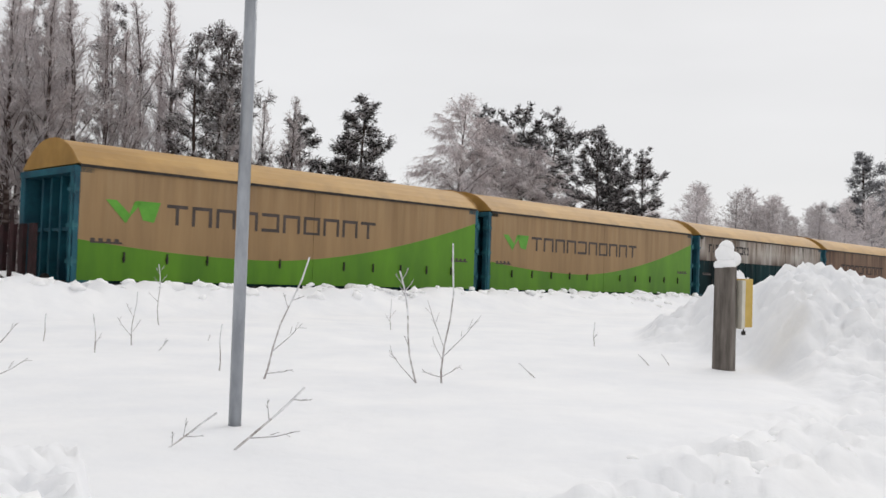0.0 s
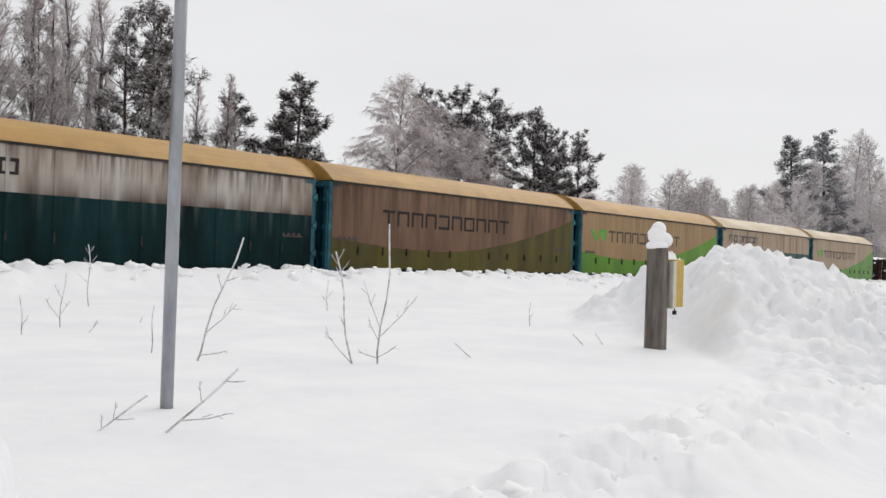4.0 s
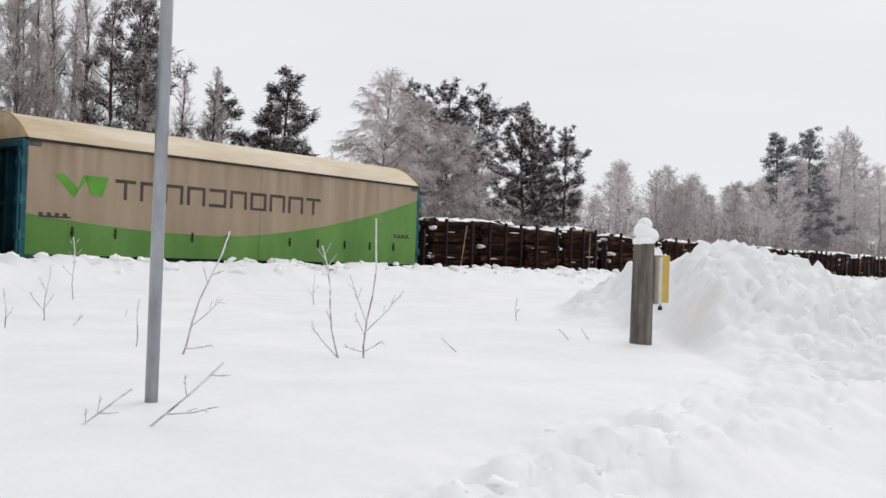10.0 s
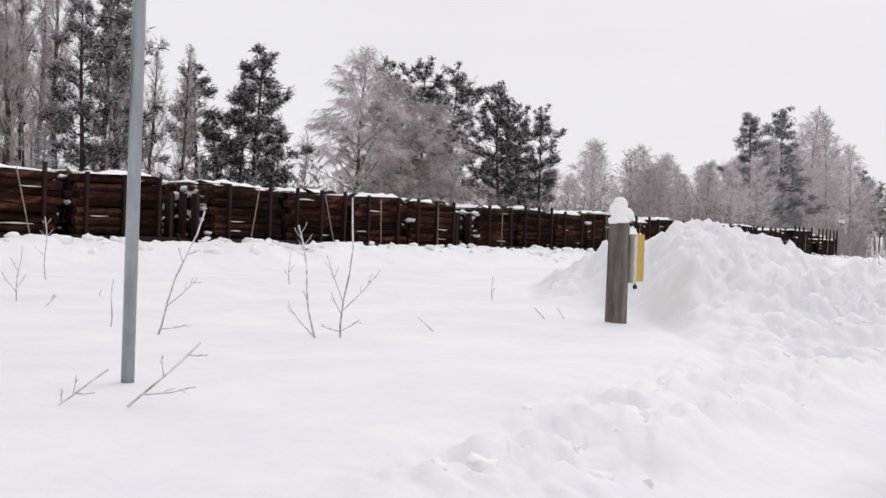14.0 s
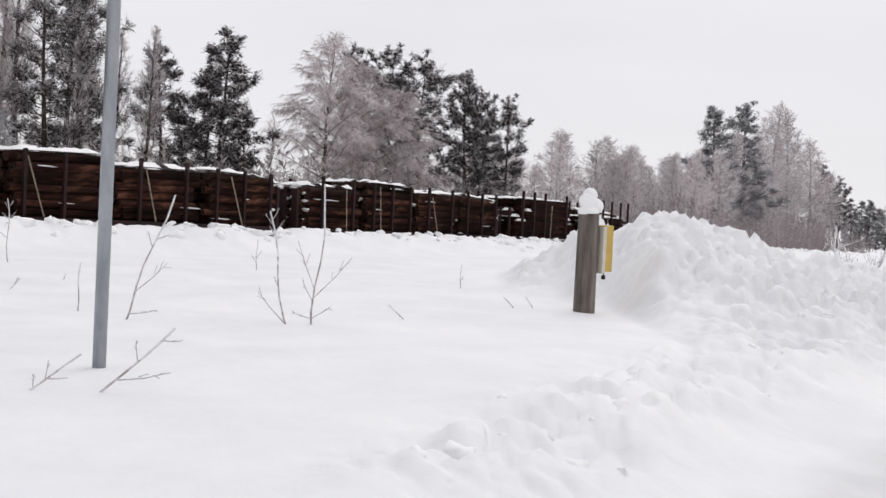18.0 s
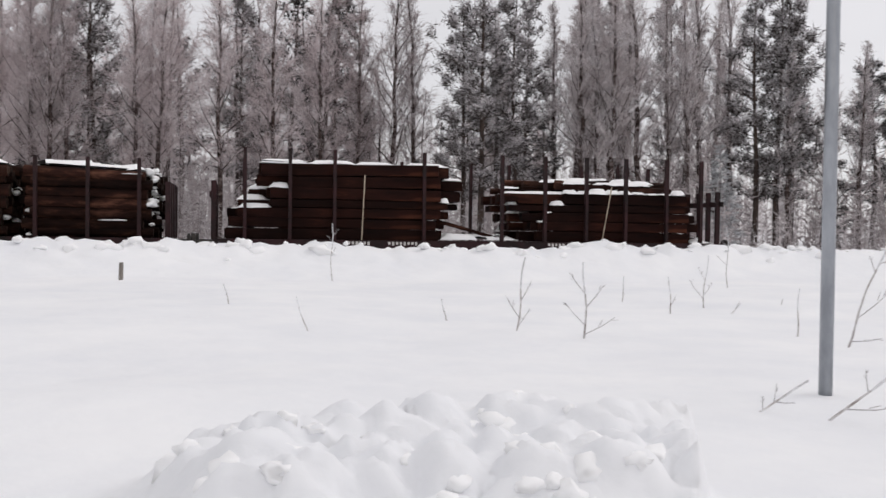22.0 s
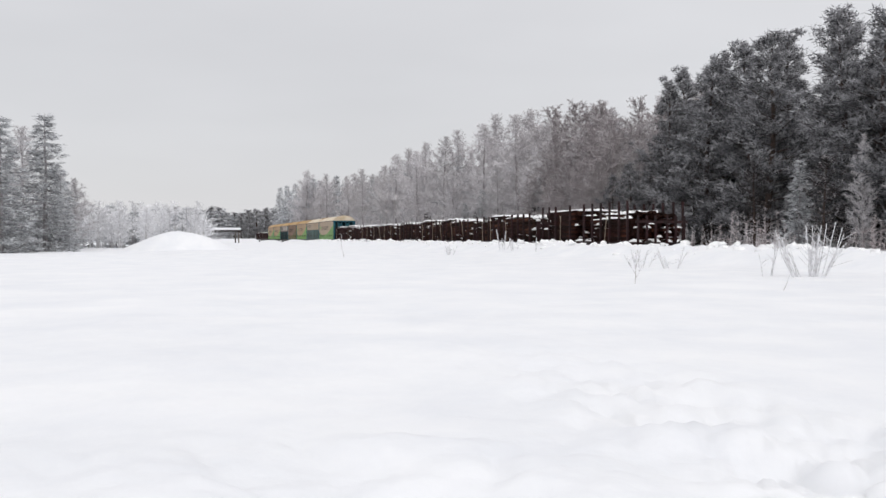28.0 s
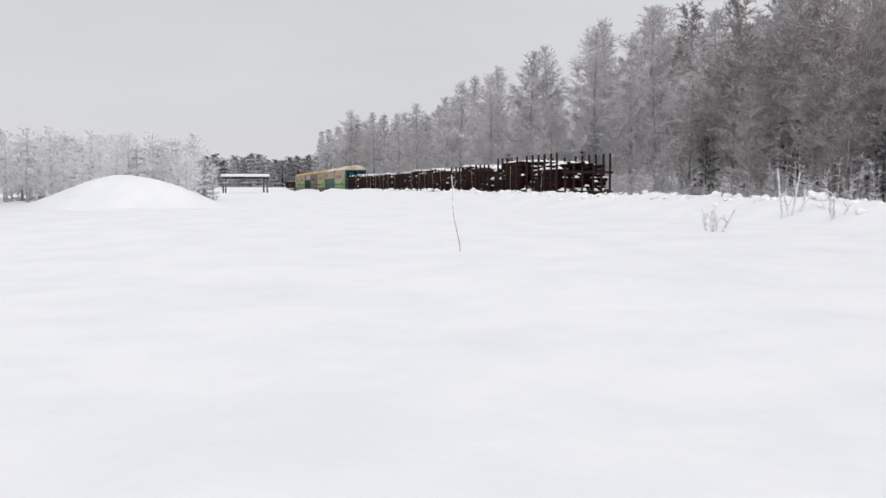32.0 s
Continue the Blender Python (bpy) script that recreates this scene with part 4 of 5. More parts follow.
for i in range(30):
    p = tree_rnd.uniform(50, 72)
    x, y = xy(p * (-0.12 + 0.75 * (i + tree_rnd.random()) / 30), p)
    tree("back_pine" if i % 4 == 0 else "back_birch", x, y, tree_rnd.uniform(9.5, 14.0), 1.3)
for i in range(26):
    x, y = xy(30 + 30 * (i + tree_rnd.random()) / 26, tree_rnd.uniform(31, 40))
    tree("full_pine", x, y, tree_rnd.uniform(8.5, 12.0), 1.4)
for i in range(9):
    x, y = xy(13 + 20 * (i + tree_rnd.random()) / 9, tree_rnd.uniform(31, 38))
    tree("wood_birch" if i % 3 else "full_pine", x, y, tree_rnd.uniform(9.5, 11.5), 1.2)
for i in range(72):
    s = 62 + 240 * (i + tree_rnd.random()) / 72
    x, y = xy(s, tree_rnd.uniform(33, 46))
    tree("far_birch" if tree_rnd.random() < 0.62 else "far_spruce", x, y, tree_rnd.uniform(9.5, 13.2) * (1.0 + 0.32 * smooth(150, 260, s)), 1.5)
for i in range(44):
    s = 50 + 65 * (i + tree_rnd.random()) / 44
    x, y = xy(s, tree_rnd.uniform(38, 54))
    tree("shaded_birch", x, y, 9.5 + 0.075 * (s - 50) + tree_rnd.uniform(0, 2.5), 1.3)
for i in range(22):
    s = -52 - 110 * (i + tree_rnd.random()) / 22
    x, y = xy(s, tree_rnd.uniform(38, 50))
    tree("grey_birch", x, y, 4.5 + 0.055 * -s + tree_rnd.uniform(-1, 1), 1.6)
THICKETS = [thicket_mesh(s, 1.0) for s in (51, 52, 53)]
RIMED = [thicket_mesh(s, 1.5, RIME_TWIG) for s in (54, 55)]
for i in range(150):
    s = -75 + 330 * (i // 2 + tree_rnd.random()) / 75
    p = tree_rnd.uniform(26.5, 28.5) if i % 2 else tree_rnd.uniform(29.5, 34)
    x, y = xy(s, p)
    ob = new("frosted_thicket", THICKETS[i % 3] if s < 50 else RIMED[i // 2 % 2])
    high = (tree_rnd.uniform(1.4, 2.8) if i % 2 else tree_rnd.uniform(2.2, 4.2)) * (1.0 if s < 50 else 1.3)
    ob.matrix_world = pose(x, y, ground_z(x, y), 0, 0, 180 + TURN + tree_rnd.uniform(-20, 20)) @ Matrix.Diagonal((1.1, 1.0, high, 1))
    tagged(ob, "bare frosted undergrowth at the edge of the wood", "undergrowth", kind="stuff")
for i in range(84):
    p = 36 + 10 * tree_rnd.random()
    x, y = xy(-0.62 * p + 2.6 * p * (i + tree_rnd.random()) / 84, p)
    ob = new("frosted_thicket", THICKETS[i % 3])
    ob.matrix_world = pose(x, y, ground_z(x, y), 0, 0, 180 + TURN + tree_rnd.uniform(-20, 20)) @ Matrix.Diagonal((1.5, 1.5, tree_rnd.uniform(3.5, 6.0), 1))
    tagged(ob, "bare frosted undergrowth deep in the wood", "undergrowth", kind="stuff")
LOW = [thicket_mesh(s, 1.5, BARE_TWIG) for s in (56, 57)]
for i in range(96):
    s = -140 + 174 * (i + tree_rnd.random()) / 96
    x, y = xy(s, tree_rnd.uniform(26.5, 34))
    ob = new("frosted_thicket", LOW[i % 2])
    ob.matrix_world = pose(x, y, ground_z(x, y), 0, 0, 180 + TURN + tree_rnd.uniform(-20, 20)) @ Matrix.Diagonal((0.9, 1.2, tree_rnd.uniform(3.0, 6.0) if s < -10 else tree_rnd.uniform(1.6, 2.8), 1))
    tagged(ob, "dense bare undergrowth below the trees", "undergrowth", kind="stuff")
for i in range(34):
    x, y = xy(-30 + 150 * (i + tree_rnd.random()) / 34, tree_rnd.uniform(27, 33))
    tree("back_pine" if i % 3 else "spruce", x, y, tree_rnd.uniform(2.5, 5.0), 1.2)


# ---- train ----
# wagon space: x forward with the train, +y towards the field, z = 0 at the rail's top
WAGONS = []


def keyed(root, rel):
    """Remembers a wagon whose middle lies rel metres along the train's line at the start."""
    WAGONS.append((root, rel))


def side_wave(x, half, low, high):
    """Height of the green swoosh's upper edge along the wagon's side, x from front to rear."""
    k = (half - x) / (2 * half)
    return low + 0.30 * (1 - k / 0.38) ** 2 if k < 0.38 else low + (high - low) * ((k - 0.38) / 0.62) ** 1.7


def covered_wagon(rel, style, frosted=False):
    half, wide, floor, eave, top = 6.55, 1.5, 1.12, 3.72, 4.38
    upper, lower = {"green": (TAN, GREEN), "brown": (TAN_DIRTY, GREEN_DIRTY), "sooty": (GREY_PANEL, TEAL_DARK), "teal": (TAN, TEAL_SIDE)}[style]
    # Rear wagons: frosted roof, and haze put into the side paint.
    if frosted:
        upper, lower = TAN_HAZED, GREEN_HAZED if style == "green" else lower
    words = {"green": "tan covered freight wagon, bright green swoosh, ochre arched roof", "brown": "grimy brown covered freight wagon, dull green swoosh, arched roof",
             "sooty": "soot-streaked grey and dark teal covered freight wagon with arched roof", "teal": "tan covered freight wagon, weathered teal lower half, frosted roof"}[style]
    root = new("covered_wagon")
    tagged(root, words, "freight wagon", "covered wagons of the train")
    body = Geo()
    body.box(-half + 0.34, half - 0.34, -wide + 0.03, wide - 0.03, floor, eave)
    body.box(-half, half, -wide + 0.03, wide - 0.03, floor - 0.04, floor)
    # The dark colour paints the shade of the recessed end walls.
    part("body", body, TEAL_DARK, root)
    # the two sliding side panels of each flank
    for sgn in (1, -1):
        for x0, x1 in ((0.006, half - 0.02), (-half + 0.02, -0.006)):
            up, lo = Geo(), Geo()
            n = 24
            wave = style in ("green", "brown")
            for i in range(n):
                xa, xb = x0 + (x1 - x0) * i / n, x0 + (x1 - x0) * (i + 1) / n
                za, zb = (side_wave(q, half, 1.75, 3.25) if wave else 2.62 for q in (xa, xb))
                y = sgn * wide
                for g, qa, qb, ra, rb in ((lo, floor + 0.02, floor + 0.02, za, zb), (up, za, zb, eave, eave)):
                    quad = ((xa, y, qa), (xb, y, qb), (xb, y, rb), (xa, y, ra))
                    g.face(quad if sgn > 0 else quad[::-1])
                    if i == 0 or i == n - 1:
                        xe = x0 if i == 0 else x1
                        g.face(((xe, y, qa), (xe, y, ra), (xe, y - sgn * 0.05, ra), (xe, y - sgn * 0.05, qa)))
            pan = part("side_panel", up, upper, root)
            part("painted_band", lo, lower, pan)
            dull = style in ("teal", "sooty")
            for i in range(1, 6):
                xr = x0 + (x1 - x0) * i / 6
                if dull:
                    part("rib", box_geo(xr - 0.04, xr + 0.04, sgn * wide, sgn * (wide + 0.022), 2.63, eave - 0.1), upper, pan)
                    part("rib", box_geo(xr - 0.04, xr + 0.04, sgn * wide, sgn * (wide + 0.022), floor + 0.05, 2.61), lower, pan)
                lt = Geo()
                lt.box(xr - 0.015, xr + 0.015, sgn * wide, sgn * (wide + 0.045), 1.56, 1.80)
                lt.box(xr - 0.03, xr + 0.03, sgn * wide, sgn * (wide + 0.03), 1.62, 1.68)
                part("latch", lt, STEEL, pan)
    # arched roof with a dark rain strip under the eave
    r = Geo()
    n = 14
    arc = [(-(wide + 0.02) + 2 * (wide + 0.02) * i / n, eave + (top - eave) * (1 - abs(2 * i / n - 1) ** 2.3)) for i in range(n + 1)]
    for i in range(n):
        (ya, za), (yb, zb) = arc[i], arc[i + 1]
        for xa, xb in ((-half - 0.06, 0.0), (0.0, half + 0.06)):
            r.face(((xa, ya, za), (xb, ya, za), (xb, yb, zb), (xa, yb, zb)))
    for x in (-half - 0.06, half + 0.06):
        r.face([(x, y, z) for y, z in (arc if x > 0 else arc[::-1])])
    part("roof", r, ROOF_FROST_HAZE if frosted else ROOF, root)
    for sgn in (1, -1):
        part("rain_strip", box_geo(-half, half, sgn * wide - 0.02, sgn * wide + 0.045, eave - 0.07, eave - 0.01), STEEL, root)
    for x in (-half - 0.03, half + 0.03):
        seam = Geo()
        for i in range(n):
            (ya, za), (yb, zb) = arc[i], arc[i + 1]
            seam.tube((x, ya, za + 0.01), (x, yb, zb + 0.01), 0.025, 0.025, 4)
        part("roof_seam", seam, ROOF, root)
    # end walls, recessed behind teal corner posts, uprights and rails
    for e in (1, -1):
        x = e * half

        def slab(a, b):
            return min(x + e * a, x + e * b), max(x + e * a, x + e * b)

        for y in (-wide + 0.14, wide - 0.14):
            part("corner_post", box_geo(*slab(-0.34, 0.10), y - 0.13, y + 0.13, floor - 0.05, eave - 0.05), TEAL, root, bevel=0.02)
        for y, w in ((-0.72, 0.05), (-0.24, 0.04), (0.30, 0.05), (0.80, 0.04)):
            part("end_post", box_geo(*slab(-0.33, -0.12), y - w, y + w, floor, eave - 0.2), TEAL, root)
        for y0, y1 in ((-0.66, -0.29), (0.36, 0.75)):
            part("end_panel", box_geo(*slab(-0.33, -0.27), y0, y1, floor + 0.25, eave - 0.35), TEAL_PALE, root)
        part("end_beam", box_geo(*slab(-0.34, 0.12), -wide, wide, eave - 0.20, eave - 0.04), TEAL, root, bevel=0.015)
        part("end_rail", box_geo(*slab(-0.30, -0.16), -wide + 0.28, wide - 0.28, 2.25, 2.33), TEAL, root)
        for z in (1.55, 2.35, 3.15):
            g = Geo()
            g.box(*slab(0.0, 0.15), wide - 0.26, wide + 0.035, z - 0.045, z + 0.045)
            g.tube((x + e * 0.12, wide + 0.02, z - 0.11), (x + e * 0.12, wide + 0.02, z + 0.11), 0.03, 0.03, 8, cap=True)
            part("hinge", g, TEAL_PALE, root)
        g = Geo()
        g.tube((x + e * 0.14, wide - 0.05, floor), (x + e * 0.14, wide - 0.05, eave - 0.3), 0.022, 0.022, 6)
        part("lock_rod", g, TEAL_PALE, root)
    running_gear(root, half)
    lettering(root, style, half, wide)
    keyed(root, rel)
    return root


def running_gear(root, half, frame_mat=None):
    part("underframe", box_geo(-half, half, -1.2, 1.2, 0.82, 1.12), frame_mat or STEEL, root)
    for e in (1, -1):
        ax = e * (half - 2.2)
        for y in (-0.78, 0.78):
            g = Geo()
            g.tube((ax, y - 0.065, 0.46), (ax, y + 0.065, 0.46), 0.46, 0.46, 24, cap=True)
            w = part("wheel", g, STEEL, root)
            h = Geo()
            h.tube((ax, y - 0.09, 0.46), (ax, y + 0.09, 0.46), 0.12, 0.12, 12, cap=True)
            part("hub", h, RUST, w)
        g = Geo()
        g.tube((ax, -0.78, 0.46), (ax, 0.78, 0.46), 0.08, 0.08, 10)
        part("axle", g, STEEL, root)
        for y in (-0.85, 0.85):
            g = Geo()
            x = e * half
            g.tube((x, y, 1.05), (x + e * 0.40, y, 1.05), 0.08, 0.08, 10)
            g.tube((x + e * 0.38, y, 1.05), (x + e * 0.44, y, 1.05), 0.22, 0.22, 14, cap=True)
            part("buffer", g, STEEL, root)


def lettering(root, style, half, wide):
    """The brand marks as plain blocks of their size and colour."""
    y = wide + 0.004

    def slab(g, x0, x1, z0, z1):
        g.box(-x1, -x0, y - 0.001, y + 0.006, z0, z1)

    def block(a, w, z0, z1, st, kind, mat):
        """An open frame of painted strokes; no letter."""
        g = Geo()
        slab(g, a, a + w, z1 - st, z1)
        if kind == 0:
            slab(g, a, a + st, z0, z1 - st)
            slab(g, a + w - st, a + w, z0, z1 - st)
            slab(g, a + st, a + w - st, z0, z0 + st * 0.8)
        elif kind == 1:
            slab(g, a + w / 2 - st / 2, a + w / 2 + st / 2, z0, z1 - st)
        elif kind == 2:
            slab(g, a, a + st, z0, z1 - st)
            slab(g, a + w - st, a + w, z0, z1 - st)
        else:
            slab(g, a, a + w, z0, z0 + st)
            slab(g, a + w - st, a + w, z0 + st, z1 - st)
        part("painted_block", g, mat, root)

    if style in ("green", "brown"):
        for k, kind in enumerate((1, 2, 2, 2, 3, 2, 0, 2, 2, 1)):
            block(2.15 - half + k * 0.675, 0.55, 2.50, 2.98, 0.082, kind, BLACK if style == "green" else INK)
        if style == "green":
            g = Geo()
            a = 0.62 - half
            for pts in (((0, 2.98), (0.26, 2.98), (0.62, 2.66), (0.5, 2.46)), ((0.5, 2.46), (0.62, 2.66), (0.90, 2.98), (0.70, 2.98)), ((0.74, 3.0), (1.36, 3.0), (1.20, 2.52), (0.92, 2.56))):
                g.face([(-a - px, y + 0.004, pz) for px, pz in pts])
            part("emblem", g, LOGO_GREEN, root, "green painted emblem")
    else:
        for k, (a, kind) in enumerate(((0, 2), (0.62, 0), (1.3, 3), (1.82, 2), (2.34, 0), (2.86, 3), (3.38, 0))):
            block(0.8 - half + a, 0.44, 3.0, 3.36, 0.08, kind, NAVY if style == "teal" else INK)
    for x0 in (0.3 - half, half - 1.1):
        g = Geo()
        slab(g, x0, x0 + 0.75, 1.98, 2.02)
        for k in range(4):
            slab(g, x0 + k * 0.19, x0 + 0.1 + k * 0.19, 2.02, 2.09)
        part("data_mark", g, BLACK, root)


def log_mesh(rnd, ln, r):
    g = Geo()
    n, k = 9, rnd.uniform(0.82, 1.0)
    g.tube((-ln / 2, 0, 0), (ln / 2, 0, 0), r, r * k, n, cap=1)
    for i, (x, y, z) in enumerate(g.v):
        f = 1 + rnd.uniform(-0.06, 0.06)
        g.v[i] = (x, y * f, z * f)
    return g.mesh("log", LOG, LOG_END)


log_rnd = random.Random(5)
LOGS = [log_mesh(log_rnd, 2.36, r) for r in (0.09, 0.105, 0.12, 0.135, 0.15)]


def blob(g, at, r, rnd, stretch=(1.0, 1.0, 0.8)):
    """Adds one uneven lump of snow to g."""
    i = len(g.v)
    o = Vector((rnd.uniform(0, 50), rnd.uniform(0, 50), rnd.uniform(0, 50)))
    for v in BLOB_V:
        k = r * (1 + 0.75 * noise.noise(v * 1.3 + o) + 0.4 * noise.noise(v * 2.9 + o))
        g.v.append((at[0] + v.x * k * stretch[0], at[1] + v.y * k * stretch[1], at[2] + v.z * k * stretch[2]))
    for f in BLOB_F:
        g.f.append(tuple(i + q for q in f))
        g.mi.append(0)


def snow_strip(parent, x0, x1, y0, y1, z, seed, slope=0.0):
    """A thin uneven crust of snow lying on a load."""
    rnd = random.Random(seed)
    g = Geo()
    nx, ny = max(3, int((x1 - x0) / 0.25)), max(3, int((y1 - y0) / 0.22))
    hs = {}
    for i in range(nx + 1):
        for j in range(ny + 1):
            rim = i in (0, nx) or j in (0, ny)
            hs[i, j] = (x0 + (x1 - x0) * i / nx + rnd.uniform(-0.07, 0.07), y0 + (y1 - y0) * j / ny + rnd.uniform(-0.07, 0.07), z + (-0.06 if rim else rnd.uniform(-0.02, 0.09)) - math.tan(radians(slope)) * (x1 - x0) * (i / nx - 0.5))
    for i in range(nx):
        for j in range(ny):
            if rnd.random() < 0.80:
                g.face((hs[i, j], hs[i + 1, j], hs[i + 1, j + 1], hs[i, j + 1]))
    part("snow_crust", g, CLOD, parent, "crust of snow lying on the load", smooth=True)


def stake_row(root, xs, floor, top):
    for x in xs:
        for y in (-1.45, 1.45):
            part("stake", box_geo(x - 0.035, x + 0.035, y - 0.05, y + 0.05, floor - 0.1, top), RUST, root)


def log_wagon(rel, seed, half=5.75, loaded=True):
    rnd = random.Random(seed)
    root = new("log_wagon")
    tagged(root, "flat timber wagon loaded with short dark logs under snow" if loaded else "empty flat timber wagon with dark red stakes", "timber wagon", "timber wagons of the train")
    floor = 1.15
    part("deck", box_geo(-half, half, -1.42, 1.42, 1.0, floor), RUST, root)
    part("side_sill", box_geo(-half, half, 1.42, 1.5, 0.86, floor + 0.02), RUST, root)
    running_gear(root, half, RUST)
    for e in (1, -1):
        for y in (-1.1, -0.55, 0.0, 0.55, 1.1):
            part("end_board", box_geo(e * half - 0.05, e * half + 0.05, y - 0.12, y + 0.12, floor, 2.35), RUST, root)
    if not loaded:
        stake_row(root, [half - 0.6 - k * 1.03 for k in range(11)], floor, 2.6)
        snow_strip(root, -half, half, -1.3, 1.38, floor + 0.07, seed)
    for b in range(4 if loaded else 0):
        cx = half - 1.55 - b * (2 * half - 3.1) / 3
        bundle = part("load_core", box_geo(cx - 0.95, cx + 0.95, -1.1, 1.1, floor + 0.02, floor + 0.9), LOG, root)
        high = rnd.uniform(1.28, 1.55)
        slope = rnd.uniform(-3.2, 3.2)
        rest = Geo()
        z, row = floor + 0.13, 0
        while z < floor + high:
            r = rnd.choice((0.09, 0.105, 0.12, 0.135))
            tilt = slope * row / 9 + rnd.uniform(-0.6, 0.6)
            y = 1.29 - rnd.uniform(0, 0.10)
            o = part("log", LOGS[(0.09, 0.105, 0.12, 0.135, 0.15).index(r)], LOG, bundle)
            o.matrix_basis = pose(cx + rnd.uniform(-0.14, 0.14), y, z, rnd.uniform(0, 360), tilt, rnd.uniform(-1.2, 1.2))
            yy = y - 2 * r
            while yy > -1.35:
                rr = rnd.uniform(0.09, 0.15)
                dx = rnd.uniform(-0.22, 0.22)
                dz = 1.36 * math.tan(radians(tilt))
                rest.tube((cx - 1.18 + dx, yy, z + dz + rnd.uniform(-0.05, 0.05)), (cx + 1.18 + dx, yy, z - dz + rnd.uniform(-0.05, 0.05)), rr, rr * 0.9, 8, cap=1)
                yy -= 2 * rr
            z += 1.72 * r
            row += 1
        tagged(part("log_core", rest, [LOG, LOG_END], bundle), "stacked inner logs of the bundle", kind="stuff")
        snow_strip(bundle, cx - 1.12, cx + 1.12, -1.2, 1.30, z + 0.02, seed * 10 + b, slope)
        loose = Geo()
        for k in range(64 if b in (0, 3) else 22):
            e = (1 if b == 0 else -1) if rnd.random() < 0.8 else rnd.choice((-1, 1))
            blob(loose, (cx + e * rnd.uniform(1.12, 1.28), rnd.uniform(-1.2, 1.25), floor + high * rnd.random() ** 0.7), rnd.uniform(0.04, 0.13), rnd, (0.9, 1.5, 0.6))
        for k in range(2):
            blob(loose, (cx + rnd.uniform(-1.0, 1.0), 1.36, floor + rnd.uniform(0.1, high)), rnd.uniform(0.035, 0.07), rnd, (5.0, 0.8, 0.32))
        tagged(part("lodged_snow", loose, CLOD, bundle, smooth=True), "snow lodged on the log ends", kind="stuff")
        stake_row(root, (cx - 1.0, cx, cx + 1.0) if b % 2 else (cx - 0.75, cx + 0.7), floor, 2.73 + rnd.uniform(-0.08, 0.10))
        if rnd.random() < 0.6:
            g = Geo()
            x = cx + rnd.uniform(-0.6, 0.6)
            g.tube((x, 1.46, floor), (x + rnd.uniform(-0.5, 0.5), 1.46, floor + high), 0.015, 0.015, 5)
            part("binding_strap", g, STRAP, root)
    keyed(root, rel)


def snow_cap(g, x0, x1, y0, y1, z, rnd):
    """A soft cushion of snow lying on a beam's end."""
    i, nx, ny = len(g.v), 5, 4
    hi = rnd.uniform(0.03, 0.13)
    for a in range(nx + 1):
        for b in range(ny + 1):
            u, v = 2 * a / nx - 1, 2 * b / ny - 1
            k = max(0.0, 1 - u ** 4) * max(0.0, 1 - v ** 4)
            g.v.append((x0 + (x1 - x0) * a / nx + rnd.uniform(-0.03, 0.03), y0 + (y1 - y0) * b / ny + rnd.uniform(-0.02, 0.02), z - 0.01 + hi * k ** 0.5 + rnd.uniform(-0.008, 0.012)))
    for a in range(nx):
        for b in range(ny):
            q = i + a * (ny + 1) + b
            g.f.append((q, q + ny + 1, q + ny + 2, q + 1))
            g.mi.append(0)


